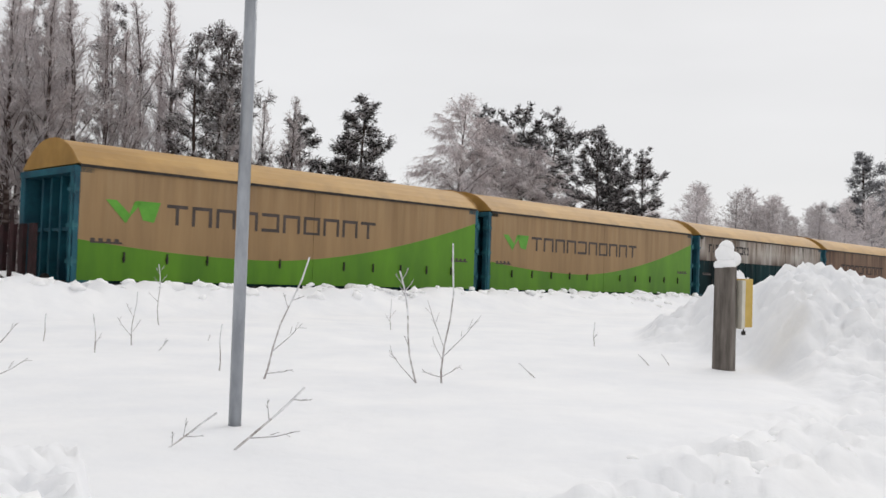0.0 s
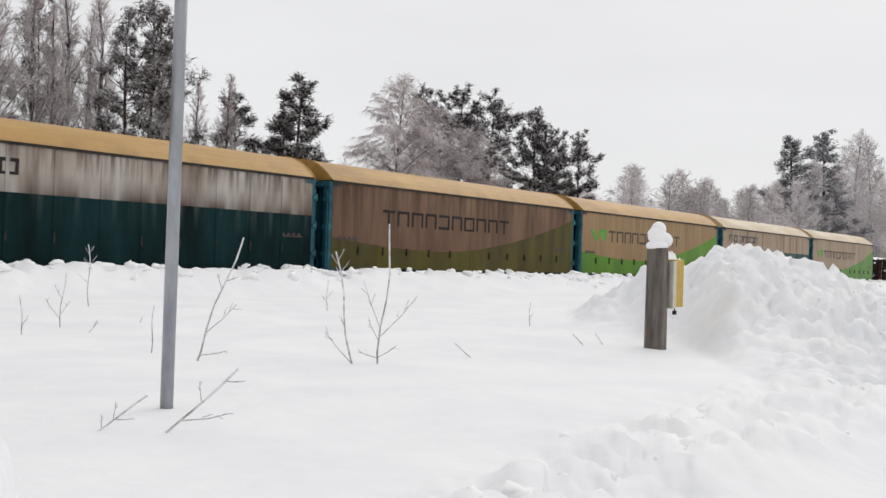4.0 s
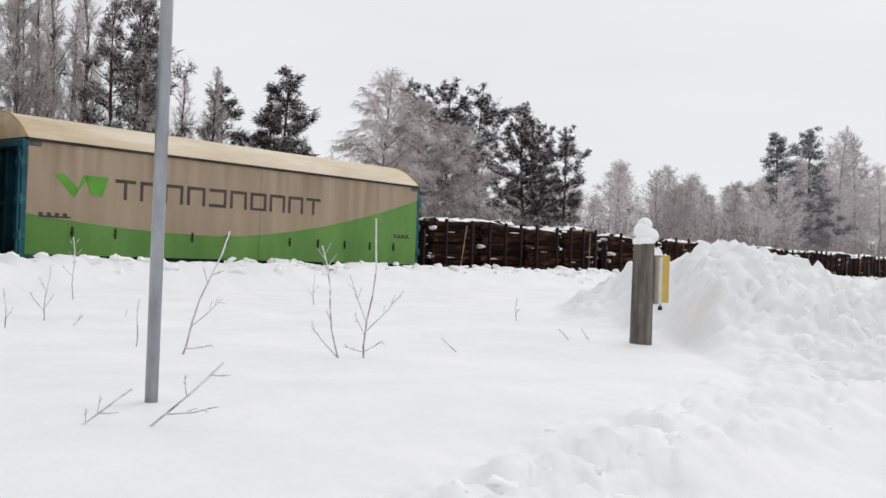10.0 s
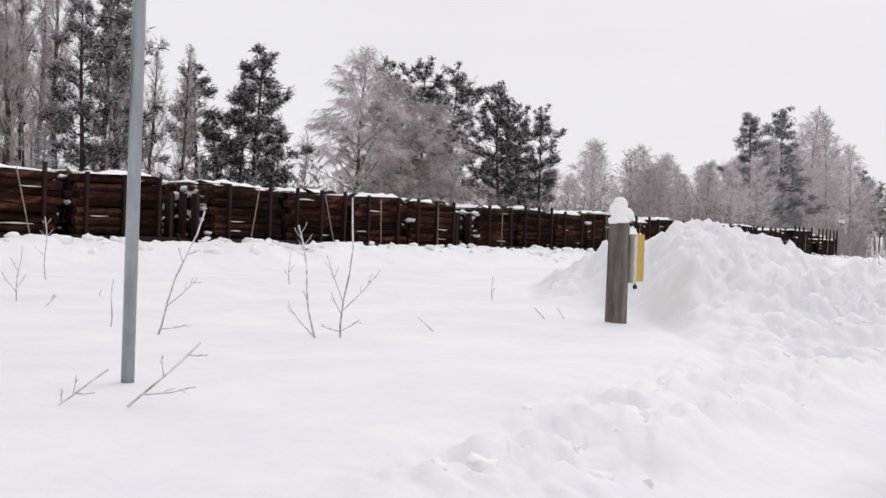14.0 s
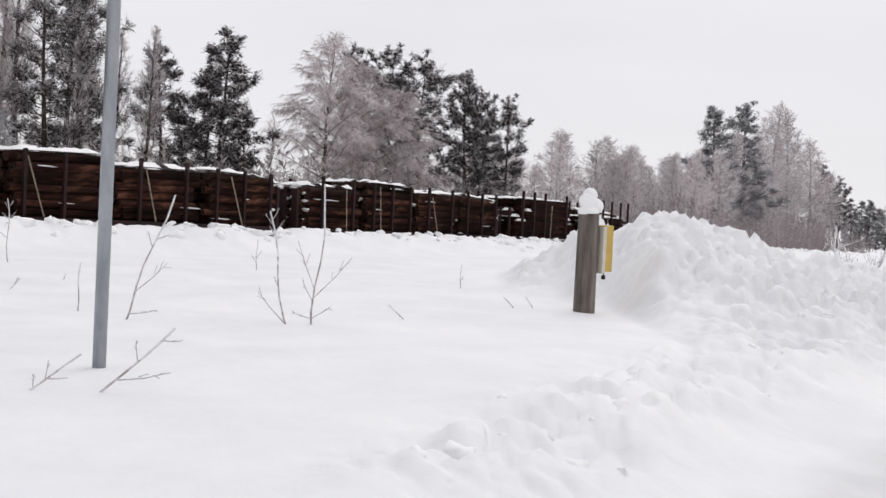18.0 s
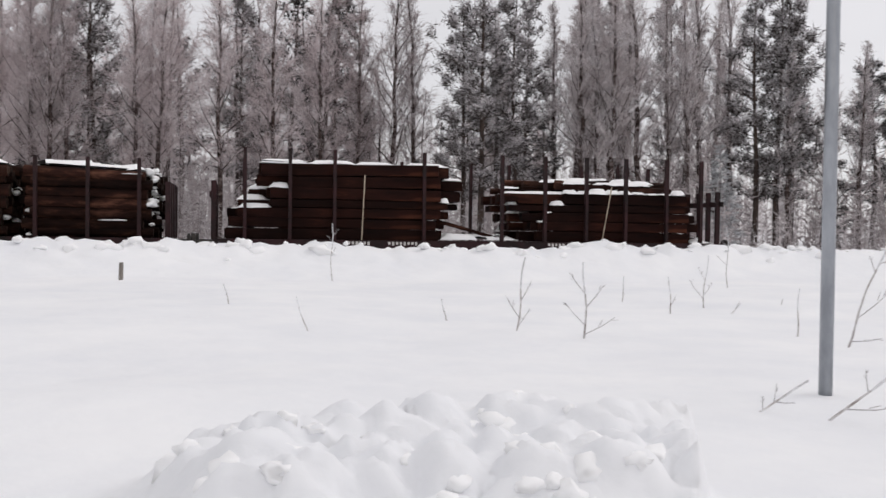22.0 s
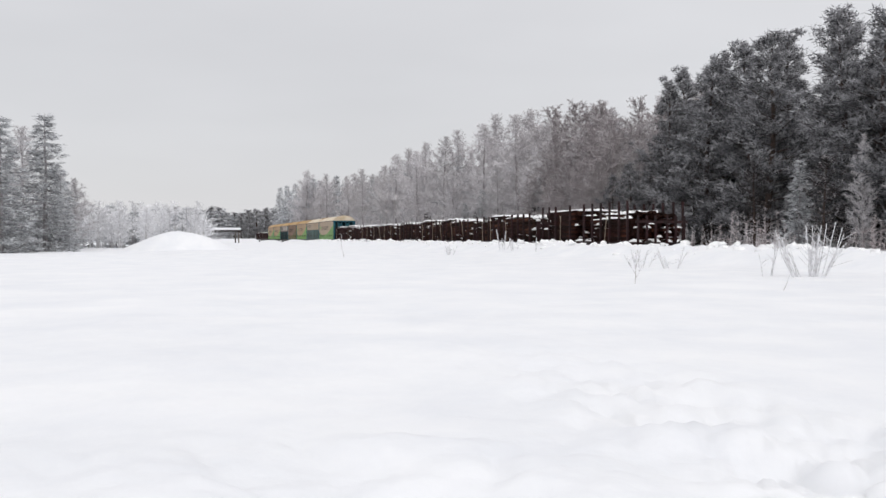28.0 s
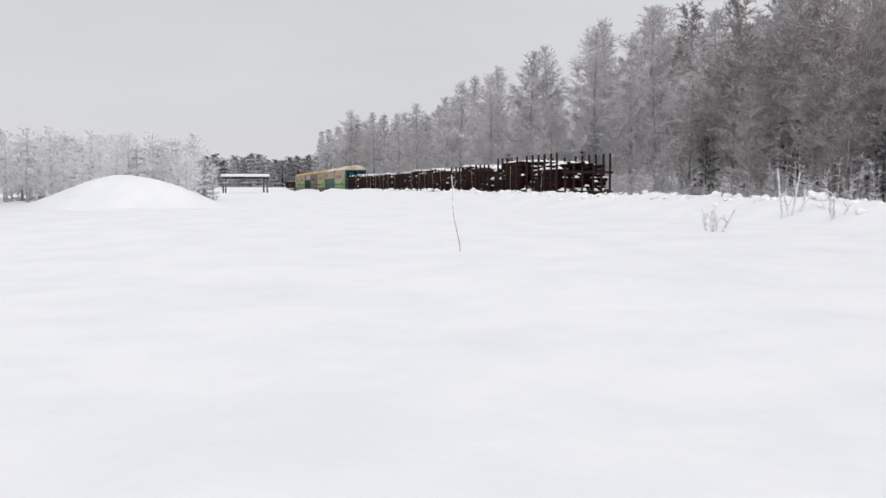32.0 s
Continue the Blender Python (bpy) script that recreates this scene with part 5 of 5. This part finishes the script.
def timber_wagon(rel, seed=3, half=5.85):
    """The last wagon: two stacks of squared timber with ragged ends and a gap between."""
    rnd = random.Random(seed)
    root = new("timber_wagon")
    tagged(root, "flat wagon carrying two ragged stacks of dark snowy timber", "timber wagon", "timber wagons of the train")
    floor = 1.15
    part("deck", box_geo(-half, half, -1.42, 1.42, 1.0, floor), RUST, root)
    part("side_sill", box_geo(-half, half, 1.42, 1.5, 0.80, floor + 0.02), RUST, root)
    running_gear(root, half, RUST)
    for e in (1, -1):
        for y in (-1.2, -0.75, -0.3, 0.3, 0.75, 1.2):
            part("end_board", box_geo(e * half - 0.05, e * half + 0.05, y - 0.04, y + 0.04, floor, 2.4), RUST, root)
        part("end_rail", box_geo(e * half + 0.05 * e - 0.03, e * half + 0.05 * e + 0.03, -1.35, 1.35, 2.05, 2.17), RUST, root)
    levels = (1.17, 1.42, 1.64, 1.86, 2.04, 2.30, 2.56, 2.82)
    # for each row from the deck up: the outer beam's ends, how far the inner ones may reach, and the first inner place
    stacks = (
        ((5.60, 1.00, 5.65, 0.85), (5.55, 1.05, 5.65, 0.75), (5.35, 0.95, 5.6, 0.60), (4.67, 0.80, 5.5, 0.45), (4.67, 0.95, 5.2, 0.30), (4.30, 0.95, 5.0, 0.35), (4.86, 1.00, 5.0, 0.50)),
        ((-1.30, -5.05, -1.0, -5.55), (-1.35, -5.00, -0.9, -5.45), (-1.50, -5.05, -0.8, -5.50), (-1.65, -4.95, -0.6, -5.35), (-1.95, -5.00, -0.45, -5.25)))
    for n, plan in enumerate(stacks):
        x1, x0 = plan[0][0] - 1.2, plan[0][1] + 0.6
        stack = part("timber_core", box_geo(x0, x1, -1.0, 1.0, floor + 0.02, floor + 0.9), SAWN, root)
        inner, loose = Geo(), Geo()
        ends = {}
        for k, (front, rear, fmax, rmin) in enumerate(plan):
            z0, z1 = levels[k], levels[k + 1]
            y1 = 1.37 - rnd.uniform(0, 0.05)
            sag = -0.9 if n == 0 and k > 4 else rnd.uniform(-0.5, 0.5)
            bm = part("beam", box_geo((rear - front) / 2, (front - rear) / 2, -0.13, 0.13, 0.0, z1 - z0 - 0.014), SAWN, stack, bevel=0.02)
            bm.matrix_basis = pose((front + rear) / 2, y1 - 0.13, z0, 0, -sag, rnd.uniform(-0.3, 0.3))
            ends[k, 0] = (front, rear)
            for j in range(1, 10):
                yy = y1 - 0.27 * j
                a = fmax - abs(rnd.gauss(0, 0.32)) if fmax - front > 0.2 or rnd.random() < 0.5 else front - rnd.uniform(0, 0.3)
                b = rmin + abs(rnd.gauss(0, 0.30))
                ends[k, j] = (a, b)
                inner.box(b, a, yy - 0.125, yy + 0.10, z0 + rnd.uniform(0, 0.02), z1 - rnd.uniform(0.01, 0.05))
        for (k, j), (a, b) in ends.items():
            over = ends.get((k + 1, j), (x1 - 0.6 if k + 1 == len(plan) and n == 1 and j < 3 else None, None))
            if over[0] is None:
                continue
            yc = 1.37 - 0.13 - 0.27 * j
            z = levels[k + 1] - 0.02
            if a - over[0] > 0.12 and rnd.random() < 0.7:
                snow_cap(loose, over[0] - 0.03, a + 0.02, yc - 0.13, yc + 0.13, z, rnd)
            if over[1] is not None and over[1] - b > 0.12 and rnd.random() < 0.6:
                snow_cap(loose, b - 0.02, over[1] + 0.03, yc - 0.13, yc + 0.13, z, rnd)
        if n == 0:
            for j in range(0, 10):
                yc = 1.37 - 0.13 - 0.27 * j
                a, b = ends[6, j]
                for q in range(4):
                    snow_cap(loose, b + (a - b) * q / 4, b + (a - b) * (q + 1) / 4, yc - 0.13, yc + 0.10, levels[7] - 0.02 + (0.035 * (q - 1.5) if j == 0 else 0.02), rnd)
        else:
            # a loose top layer of round and squared pieces, half buried in snow
            for j in range(26):
                yy = rnd.uniform(-1.2, 0.95)
                cx = rnd.uniform(-4.0, -2.1)
                ln = rnd.uniform(0.7, 1.5)
                z = 2.36 + 0.26 * (1 - abs(yy) / 1.6) * rnd.uniform(0.3, 1.1) * (1.25 if cx > -3.0 else 0.8)
                g = Geo()
                g.tube((-ln, 0, 0), (ln, 0, rnd.uniform(-0.03, 0.03)), rnd.uniform(0.07, 0.12), rnd.uniform(0.06, 0.10), 7, cap=True)
                part("loose_log", g, LOG, stack).matrix_basis = pose(cx, yy, z, 0, rnd.uniform(-3.5, 3.5), rnd.uniform(-9, 9))
                for q in range(3):
                    if rnd.random() < 0.8:
                        u = cx + ln * rnd.uniform(-0.9, 0.6)
                        snow_cap(loose, u, u + rnd.uniform(0.3, 0.8), yy - 0.12, yy + 0.12, z + 0.07, rnd)
            for q in range(9):
                u = -1.95 - 3.0 * q / 9
                if rnd.random() < 0.85:
                    snow_cap(loose, u - 0.36, u, 0.98, 1.34, levels[5], rnd)
            for y, a, b in ((1.02, -0.45, -1.9), (0.5, -0.75, -1.9)):
                part("loose_beam", box_geo(b, a, y - 0.13, y + 0.13, 2.08, 2.27), SAWN, stack, bevel=0.02)
                snow_cap(loose, b + 0.2, a, y - 0.12, y + 0.12, 2.26, rnd)
        tagged(part("beam_core", inner, SAWN, stack), "stacked inner beams", kind="stuff")
        tagged(part("lodged_snow", loose, CLOD, stack, smooth=True), "snow lodged on the ragged beam ends", kind="stuff")
    snow_strip(root, -0.9, 0.95, -1.3, 1.38, floor + 0.11, 31)
    snow_strip(root, -5.75, -5.1, -1.3, 1.38, floor + 0.09, 32)
    g = Geo()
    g.tube((0.95, 0.9, 1.62), (-0.5, 1.1, 1.22), 0.045, 0.04, 6, cap=True)
    part("leaning_plank", g, LOG, root)
    stake_row(root, (5.2, 4.26, 3.31, 1.35, -0.43, -1.44, -2.43, -3.39, -4.41, -5.28), floor, 3.1)
    for xa, xb, top in ((2.72, 2.66, 2.58), (-2.82, -3.05, 2.45)):
        g = Geo()
        g.tube((xa, 1.44, floor), (xb, 1.44, top), 0.016, 0.016, 5)
        part("binding_strap", g, STRAP, root)
    for x0, n in ((1.5, 8), (2.55, 6), (-1.9, 5)):
        for k in range(n):
            part("stencil_mark", box_geo(x0 + 0.085 * k, x0 + 0.05 + 0.085 * k, 1.5, 1.507, 1.08 if k % 3 else 1.06, 1.14), WHITE, root, "white stencilled mark as a bar")
    keyed(root, rel)


STYLES = ("green", "green", "sooty", "brown", "green", "teal", "green")
for i, style in enumerate(STYLES):
    covered_wagon(-23.16 + 13.86 * (0.5 - i), style, i >= 5)
for i in range(6):
    log_wagon(-106.3 - 12.34 * (i + 0.5), 40 + i)
timber_wagon(-186.7)
for i in range(3):
    log_wagon(-9.3 + 12.34 * (i + 0.5), 60 + i, loaded=i > 0)


# ---- things on the field ----
def sign_pole(x, y):
    root = new("steel_pole")
    tagged(root, "tall round galvanised steel pole standing in the snow", "pole")
    g = Geo()
    g.tube((0, 0, -0.5), (0.0, 0, 4.2), 0.036, 0.036, 20, cap=True)
    part("shaft", g, GALV, root, smooth=True)
    root.matrix_world = pose(x, y, ground_z(x, y), 0, 0, 0)


def post_with_box(x, y):
    root = new("wooden_post")
    tagged(root, "stubby grey weathered wooden post with snow cap and yellow box", "post")
    g = Geo()
    n = 20
    levels = [(-0.3, 0.128)] + [(0.13 * k, 0.126 - 0.0008 * k) for k in range(9)] + [(1.14, 0.118), (1.15, 0.108)]
    for z, r in levels:
        for k in range(n):
            a = 2 * math.pi * k / n
            q = r * (1 + 0.02 * math.sin(3 * a) + 0.012 * math.sin(9 * a + z))
            g.v.append((q * math.cos(a), q * math.sin(a), z))
    for i in range(len(levels) - 1):
        for k in range(n):
            g.f.append((i * n + k, i * n + (k + 1) % n, (i + 1) * n + (k + 1) % n, (i + 1) * n + k))
            g.mi.append(0)
    g.f.append(tuple((len(levels) - 1) * n + k for k in range(n)))
    g.mi.append(0)
    part("post", g, STUB_WOOD, root)
    cap = Geo()
    for cx, cz, r in ((-0.01, 1.17, 0.125), (-0.02, 1.29, 0.105), (0.005, 1.36, 0.085), (0.10, 1.24, 0.085)):
        bm = bmesh.new()
        bmesh.ops.create_icosphere(bm, subdivisions=3, radius=r)
        i = len(cap.v)
        for v in bm.verts:
            d = 1 + 0.08 * noise.noise(v.co * 14)
            cap.v.append((cx + v.co.x * d, v.co.y * d, cz + v.co.z * d * (0.55 if cz < 1.2 else 1)))
        for f in bm.faces:
            cap.f.append(tuple(i + v.index for v in f.verts))
            cap.mi.append(0)
        bm.free()
    part("snow_cap", cap, CLOD, root, "lumpy cap of snow", smooth=True)
    bx = part("meter_box", box_geo(0.16, 0.275, -0.13, 0.10, 0.48, 1.02), YELLOW, root, "yellow metal box", bevel=0.012)
    part("back_plate", box_geo(0.115, 0.16, -0.15, 0.11, 0.46, 1.0), CREAM, bx, "cream back plate", bevel=0.006)
    g = Geo()
    g.tube((0.215, -0.05, 0.43), (0.215, -0.05, 0.48), 0.008, 0.008, 8)
    g.box(0.197, 0.233, -0.065, -0.035, 0.39, 0.435)
    part("padlock", g, STEEL, bx, "small dark padlock")
    root.matrix_world = pose(x, y, ground_z(x, y), 0, 0, 18)


sign_pole(-1.01, 5.33)
post_with_box(3.44, 10.28)


def stalk(x, y, tip, forks, seed, thick=0.0078, name="frosted_sapling", label="thin frosted sapling poking out of the snow"):
    """A bare stem to tip (dx, dz as seen from the camera), with forks (height share, length, side angle)."""
    rnd = random.Random(seed)
    root = new(name)
    tagged(root, label, "sapling", "saplings in the snow field")
    g = Geo()
    dx, dz = tip
    up = [-0.12 + (dz + 0.12) * k / 6 for k in range(7)]
    pts = [Vector((dx * max(-0.3, up[k] / dz) + 0.02 * dz * math.sin(k * 1.3 + seed), 0.03 * math.sin(k + seed), up[k])) for k in range(7)]
    g.pipe(pts, [thick * (1.25 - i * 0.11) for i in range(7)], 6)
    stem = part("stem", g, STALK, root)
    if dz > 0.1:
        g = Geo()
        g.pipe([pts[3].lerp(pts[4], 0.6)] + pts[4:], [thick * 0.5, thick * 1.02, thick * 1.05, thick * 0.95], 6)
        part("frost", g, RIME_STALK, stem, "white frost crusted on the stem's upper end")
    for share, ln, ang in forks:
        i = min(5, int(share * 6))
        o = pts[i].lerp(pts[i + 1], share * 6 - i)
        g = Geo()
        d = Vector((math.sin(radians(ang)), rnd.uniform(-0.3, 0.3), math.cos(radians(ang)))).normalized()
        m = o + d * ln * 0.55
        e = m + (d + Vector((0, 0, 0.18))).normalized() * ln * 0.45
        g.tube(o, m, thick * 0.7, thick * 0.55, 4)
        g.tube(m, e, thick * 0.55, thick * 0.3, 4)
        for k in range(3):
            q = o.lerp(e, rnd.uniform(0.4, 0.9))
            d2 = (d + Vector((rnd.gauss(0, 0.7), rnd.gauss(0, 0.4), rnd.gauss(0.2, 0.4)))).normalized()
            g.tube(q, q + d2 * ln * 0.22, thick * 0.4, thick * 0.25, 3)
        part("twig", g, HOAR_STALK, root, "pale frosted twig")
    az = math.degrees(math.atan2(-x, y))
    root.matrix_world = pose(x, y, ground_z(x, y), 0, 0, az)
    return root


stalk(-1.33, 8.18, (0.36, 1.08), ((0.14, 0.24, 84), (0.30, 0.36, 48), (0.68, 0.12, 72), (0.62, 0.14, -18)), 1)
stalk(0.01, 8.17, (-0.16, 0.98), ((0.11, 0.38, -45), (0.80, 0.10, -35), (0.84, 0.13, 38), (0.88, 0.13, -38), (0.93, 0.12, 30), (0.40, 0.10, -25)), 2)
stalk(0.25, 8.22, (0.08, 1.24), ((0.32, 0.45, -22), (0.26, 0.50, 44), (0.24, 0.21, -30), (0.13, 0.21, 62), (0.13, 0.17, -80)), 3)
stalk(-3.28, 7.34, (-0.02, 0.65), ((0.2, 0.3, 62), (0.3, 0.26, -45), (0.5, 0.24, 40), (0.65, 0.22, -40)), 4)
stalk(-3.96, 7.38, (0.06, 0.66), ((0.2, 0.2, 35), (0.3, 0.24, -35), (0.5, 0.2, 30)), 5)
stalk(-5.29, 6.06, (-0.10, 0.30), (), 6, 0.005)
stalk(-7.58, 0.69, (0.08, 1.05), ((0.3, 0.3, -25), (0.45, 0.3, 22), (0.6, 0.25, -25)), 7)


stalk(*polar(10.6, 4.72, 0)[:2], (0.33, 0.305), ((0.62, 0.10, -8), (0.86, 0.09, 95), (0.42, 0.24, 86)), 8, 0.006, "fallen_twig", "broken frosted twig leaning in the snow")
stalk(*polar(14.4, 4.8, 0)[:2], (0.222, 0.16), ((0.58, 0.09, 8), (0.45, 0.07, 2), (0.60, 0.09, 95)), 9, 0.005, "fallen_twig", "broken frosted twig leaning in the snow")
for k, (az, d, tip, forks) in enumerate((
        (16.9, 12.0, (0.05, 0.66), ((0.3, 0.3, -40), (0.35, 0.2, 35), (0.6, 0.2, -30))),
        (15.4, 15.2, (-0.02, 0.95), ((0.7, 0.16, -45), (0.72, 0.16, 40), (0.85, 0.14, -35), (0.88, 0.14, 35), (0.45, 0.2, -50))),
        (18.8, 10.8, (-0.03, 0.42), ((0.4, 0.14, 30),)),
        (21.6, 12.5, (0.02, 0.34), ()),
        (11.8, 9.0, (0.01, 0.44), ()),
        (-10.9, 13.5, (0.0, 0.35), ((0.5, 0.1, 40),)),
        (-7.4, 9.0, (-0.16, 0.13), ()),
        (-15.4, 11.0, (-0.09, 0.12), ()),
        (-14.2, 10.9, (-0.12, 0.12), ()),
        (13.4, 2.82, (0.006, 0.035), ()),
        (-9.1, 2.82, (0.006, 0.04), ()),
        (-8.7, 2.85, (-0.006, 0.045), ()),
        (1.6, 15.3, (0.0, 0.5), ((0.4, 0.16, -35), (0.5, 0.16, 35))),
        (39.3, 15.4, (0.0, 0.95), ((0.8, 0.15, 40), (0.7, 0.15, -40), (0.5, 0.15, 30))),
        (45.6, 10.4, (-0.06, 0.22), ()),
        (69.3, 10.6, (0.06, 0.37), ((0.3, 0.12, -30),)),
        (32.5, 9.4, (-0.05, 0.22), ()),
        (107.8, 17.4, (0.05, 0.62), ((0.3, 0.3, 30), (0.4, 0.25, -35), (0.6, 0.2, 25))),
        (125.0, 40.0, (-0.12, 1.0), ((0.85, 0.12, 30),)),
        (12.5, 12.5, (0.02, 0.07), ()),
        (15.3, 11.3, (0.10, 0.12), ((0.7, 0.1, 25),)),
        (99.5, 16.0, (0.1, 0.25), ()))):
    stalk(*polar(az, d, 0)[:2], tip, forks, 20 + k, 0.0055 + 0.0001 * min(d, 16))


def bush(az, d, high, wide, stems, seed):
    """A clump of upright frosted shoots."""
    rnd = random.Random(seed)
    x, y = polar(az, d, 0)[:2]
    root = new("frosted_bush")
    tagged(root, "clump of upright shoots thick with hoarfrost in the snow", "bush", "bushes along the snow bank")
    for i in range(stems):
        g = Geo()
        u = rnd.uniform(-1, 1)
        o = Vector((u * wide * 0.22, rnd.uniform(-0.12, 0.12), -0.1))
        e = o + Vector((u * wide * 0.33 + rnd.gauss(0, 0.05), rnd.gauss(0, 0.12), high * rnd.uniform(0.5, 1.0)))
        m = o.lerp(e, 0.5) + Vector((rnd.gauss(0, 0.03), 0, 0))
        r = 0.012 * (d / 20) ** 0.5 * (1.5 if d > 40 else 1.0)
        g.pipe((o, m, e), (r, r * 0.9, r * 0.6), 5)
        for k in range(3):
            q = m.lerp(e, rnd.uniform(-0.3, 0.8))
            g.tube(q, q + Vector((rnd.gauss(0, 0.12), rnd.gauss(0, 0.08), rnd.uniform(0.08, 0.22))) * high, r * 0.6, r * 0.4, 3)
        part("shoot", g, RIME_STALK, root)
    root.matrix_world = pose(x, y, ground_z(x, y), 0, 0, az)


bush(97.84, 21.3, 1.25, 1.4, 24, 1)
bush(100.2, 21.5, 0.9, 0.5, 4, 2)
bush(75.39, 13.1, 1.1, 0.5, 6, 3)
bush(72.9, 13.3, 0.95, 0.4, 4, 4)
bush(115.2, 49.8, 1.3, 0.9, 4, 5)
bush(114.5, 48.1, 0.75, 0.9, 4, 6)
bush(113.2, 45.2, 1.0, 0.3, 2, 11)
bush(107.2, 27.0, 0.8, 1.2, 9, 7)
bush(105.4, 26.5, 0.7, 0.8, 6, 8)
bush(-33.9, 20.5, 1.5, 1.3, 16, 9)
bush(-36.5, 21.0, 0.8, 1.0, 7, 10)
bush(118.5, 45.0, 0.8, 0.6, 5, 11)


def marker_stake(az, d, bent=False):
    x, y = polar(az, d, 0)[:2]
    g = Geo()
    if bent:
        g.tube((-0.08, 0, 0), (0.06, 0, 0.05), 0.02, 0.02, 6)
        g.tube((0.06, 0, 0.05), (0.09, 0, 0.22), 0.02, 0.016, 6)
        g.tube((0.09, 0, 0.22), (-0.02, 0, 0.27), 0.016, 0.012, 6)
    else:
        g.tube((0, 0, -0.2), (0.01, 0, 0.27), 0.035, 0.032, 8, cap=True)
    ob = part("marker_stake", g, STUB_WOOD)
    ob.matrix_world = pose(x, y, ground_z(x, y), 0, 0, az)
    tagged(ob, "bent dark metal rod sticking out of the snow" if bent else "short dark wooden stake in the snow", "stake", "stakes in the snow field")


marker_stake(51.6, 15.2)
marker_stake(72.0, 15.0)
marker_stake(64.0, 15.3, True)


def snow_mound(x, y):
    g = Geo()
    n, rings = 48, 14
    for i in range(rings + 1):
        k = i / rings
        for a in range(n):
            t = 2 * math.pi * a / n
            r = 3.8 * k * (1 + 0.08 * math.sin(2 * t + 1))
            px, py = r * math.cos(t), r * math.sin(t) * 0.8
            g.v.append((px, py, 1.42 * (1 - k ** 1.6) + 0.08 * fbm(px, py, 0.6, 4, 8.0) - 0.12))
    for i in range(rings):
        for a in range(n):
            g.f.append((i * n + a, (i + 1) * n + a, (i + 1) * n + (a + 1) % n, i * n + (a + 1) % n))
            g.mi.append(0)
    ob = part("snow_mound", g, SNOW, smooth=True)
    ob.matrix_world = pose(x, y, 0, 0, 0, 135)
    tagged(ob, "large rounded heap of ploughed snow on the field", "snow heap")


snow_mound(*polar(134.6, 66, 0)[:2])


def shelter(x, y):
    root = new("open_shelter")
    tagged(root, "low open-sided shelter with a snow-covered flat roof", "shelter")
    part("roof", box_geo(-2.8, 2.8, -1.8, 1.8, 1.75, 2.0), STEEL, root)
    part("roof_snow", box_geo(-2.9, 2.9, -1.9, 1.9, 2.0, 2.36), SNOW, root, "thick snow on the roof", bevel=0.12)
    for px in (-2.6, 2.6):
        for py in (-1.6, 1.6):
            part("post", box_geo(px - 0.1, px + 0.1, py - 0.1, py + 0.1, -0.2, 1.75), STUB_WOOD, root)
    root.matrix_world = pose(x, y, 0.05, 0, 0, 140)


shelter(*polar(132.2, 150, 0)[:2])


def road_sign(x, y):
    root = new("road_sign")
    tagged(root, "yellow warning sign on a thin grey pole by the road", "road sign")
    g = Geo()
    g.tube((0, 0, -0.3), (0, 0, 3.3), 0.04, 0.04, 8, cap=True)
    part("pole", g, GALV, root)
    g = Geo()
    g.tube((0, -0.07, 3.0), (0, -0.05, 3.0), 0.55, 0.55, 3, cap=True)
    part("plate", g, YELLOW, root)
    root.matrix_world = pose(x, y, 0.1, 0, 0, -37)


road_sign(*polar(-37.5, 95, 0)[:2])


# ---- broken snow ----
def clods(name, label, n, seed, place, size, cut=0.35):
    """Lumps of thrown-up snow, sunk into the surface where place() puts them."""
    rnd = random.Random(seed)
    g = Geo()
    for i in range(n):
        x, y = place(rnd)
        r = rnd.uniform(*size) * (1.0 if rnd.random() < 0.8 else 1.6)
        blob(g, (x, y, ground_z(x, y) + r * (0.35 - cut)), r, rnd, (rnd.uniform(0.8, 1.3), rnd.uniform(0.8, 1.3), rnd.uniform(0.55, 0.85)))
    tagged(part(name, g, CLOD, smooth=True), label, "snow clods", kind="stuff")


def on_bank(rnd):
    return xy(rnd.uniform(-70, 70) if rnd.random() < 0.8 else rnd.uniform(70, 130), rnd.gauss(17.9, 0.45))


def on_rim(rnd):
    s = rnd.uniform(2.0, 15.0)
    return xy(-s, rnd.gauss(2.0 + 0.08 * max(0.0, s - 3.5), 0.16 + 0.02 * s))


def on_heap(rnd):
    return polar(rnd.uniform(21.5, 50), rnd.uniform(2.05, 3.1), 0)[:2]


clods("bank_clods", "broken lumps of snow along the track's bank", 1350, 1, on_bank, (0.04, 0.135), 0.58)
clods("rim_clods", "scattered lumps of snow along the road's edge", 70, 3, on_rim, (0.02, 0.07), 0.92)
clods("heap_clods", "packed lumps of snow in the heap by the road", 45, 4, on_heap, (0.02, 0.04), 0.95)


def motions():
    """Every wagon rolls along the straight track at the train's pace."""
    drift = ((0.0, 0.6), (3.0, -0.3), (6.0, -0.2), (9.0, 0.3), (16.0, 0.0), (21.0, -0.55), (22.0, -0.02), (23.0, 0.57), (24.0, 1.05), (25.0, 1.3), (28.0, 0.7), (32.0, 0.5))
    for root, rel in WAGONS:
        rows = []
        for t, d in drift:
            x, y = xy(rel + 8.25 * t + d, TRACK_P)
            rows.append((t, pose(x, y, RAIL_Z, 0, 0, 180 + TURN)))
        walk(root, rows)


motions()
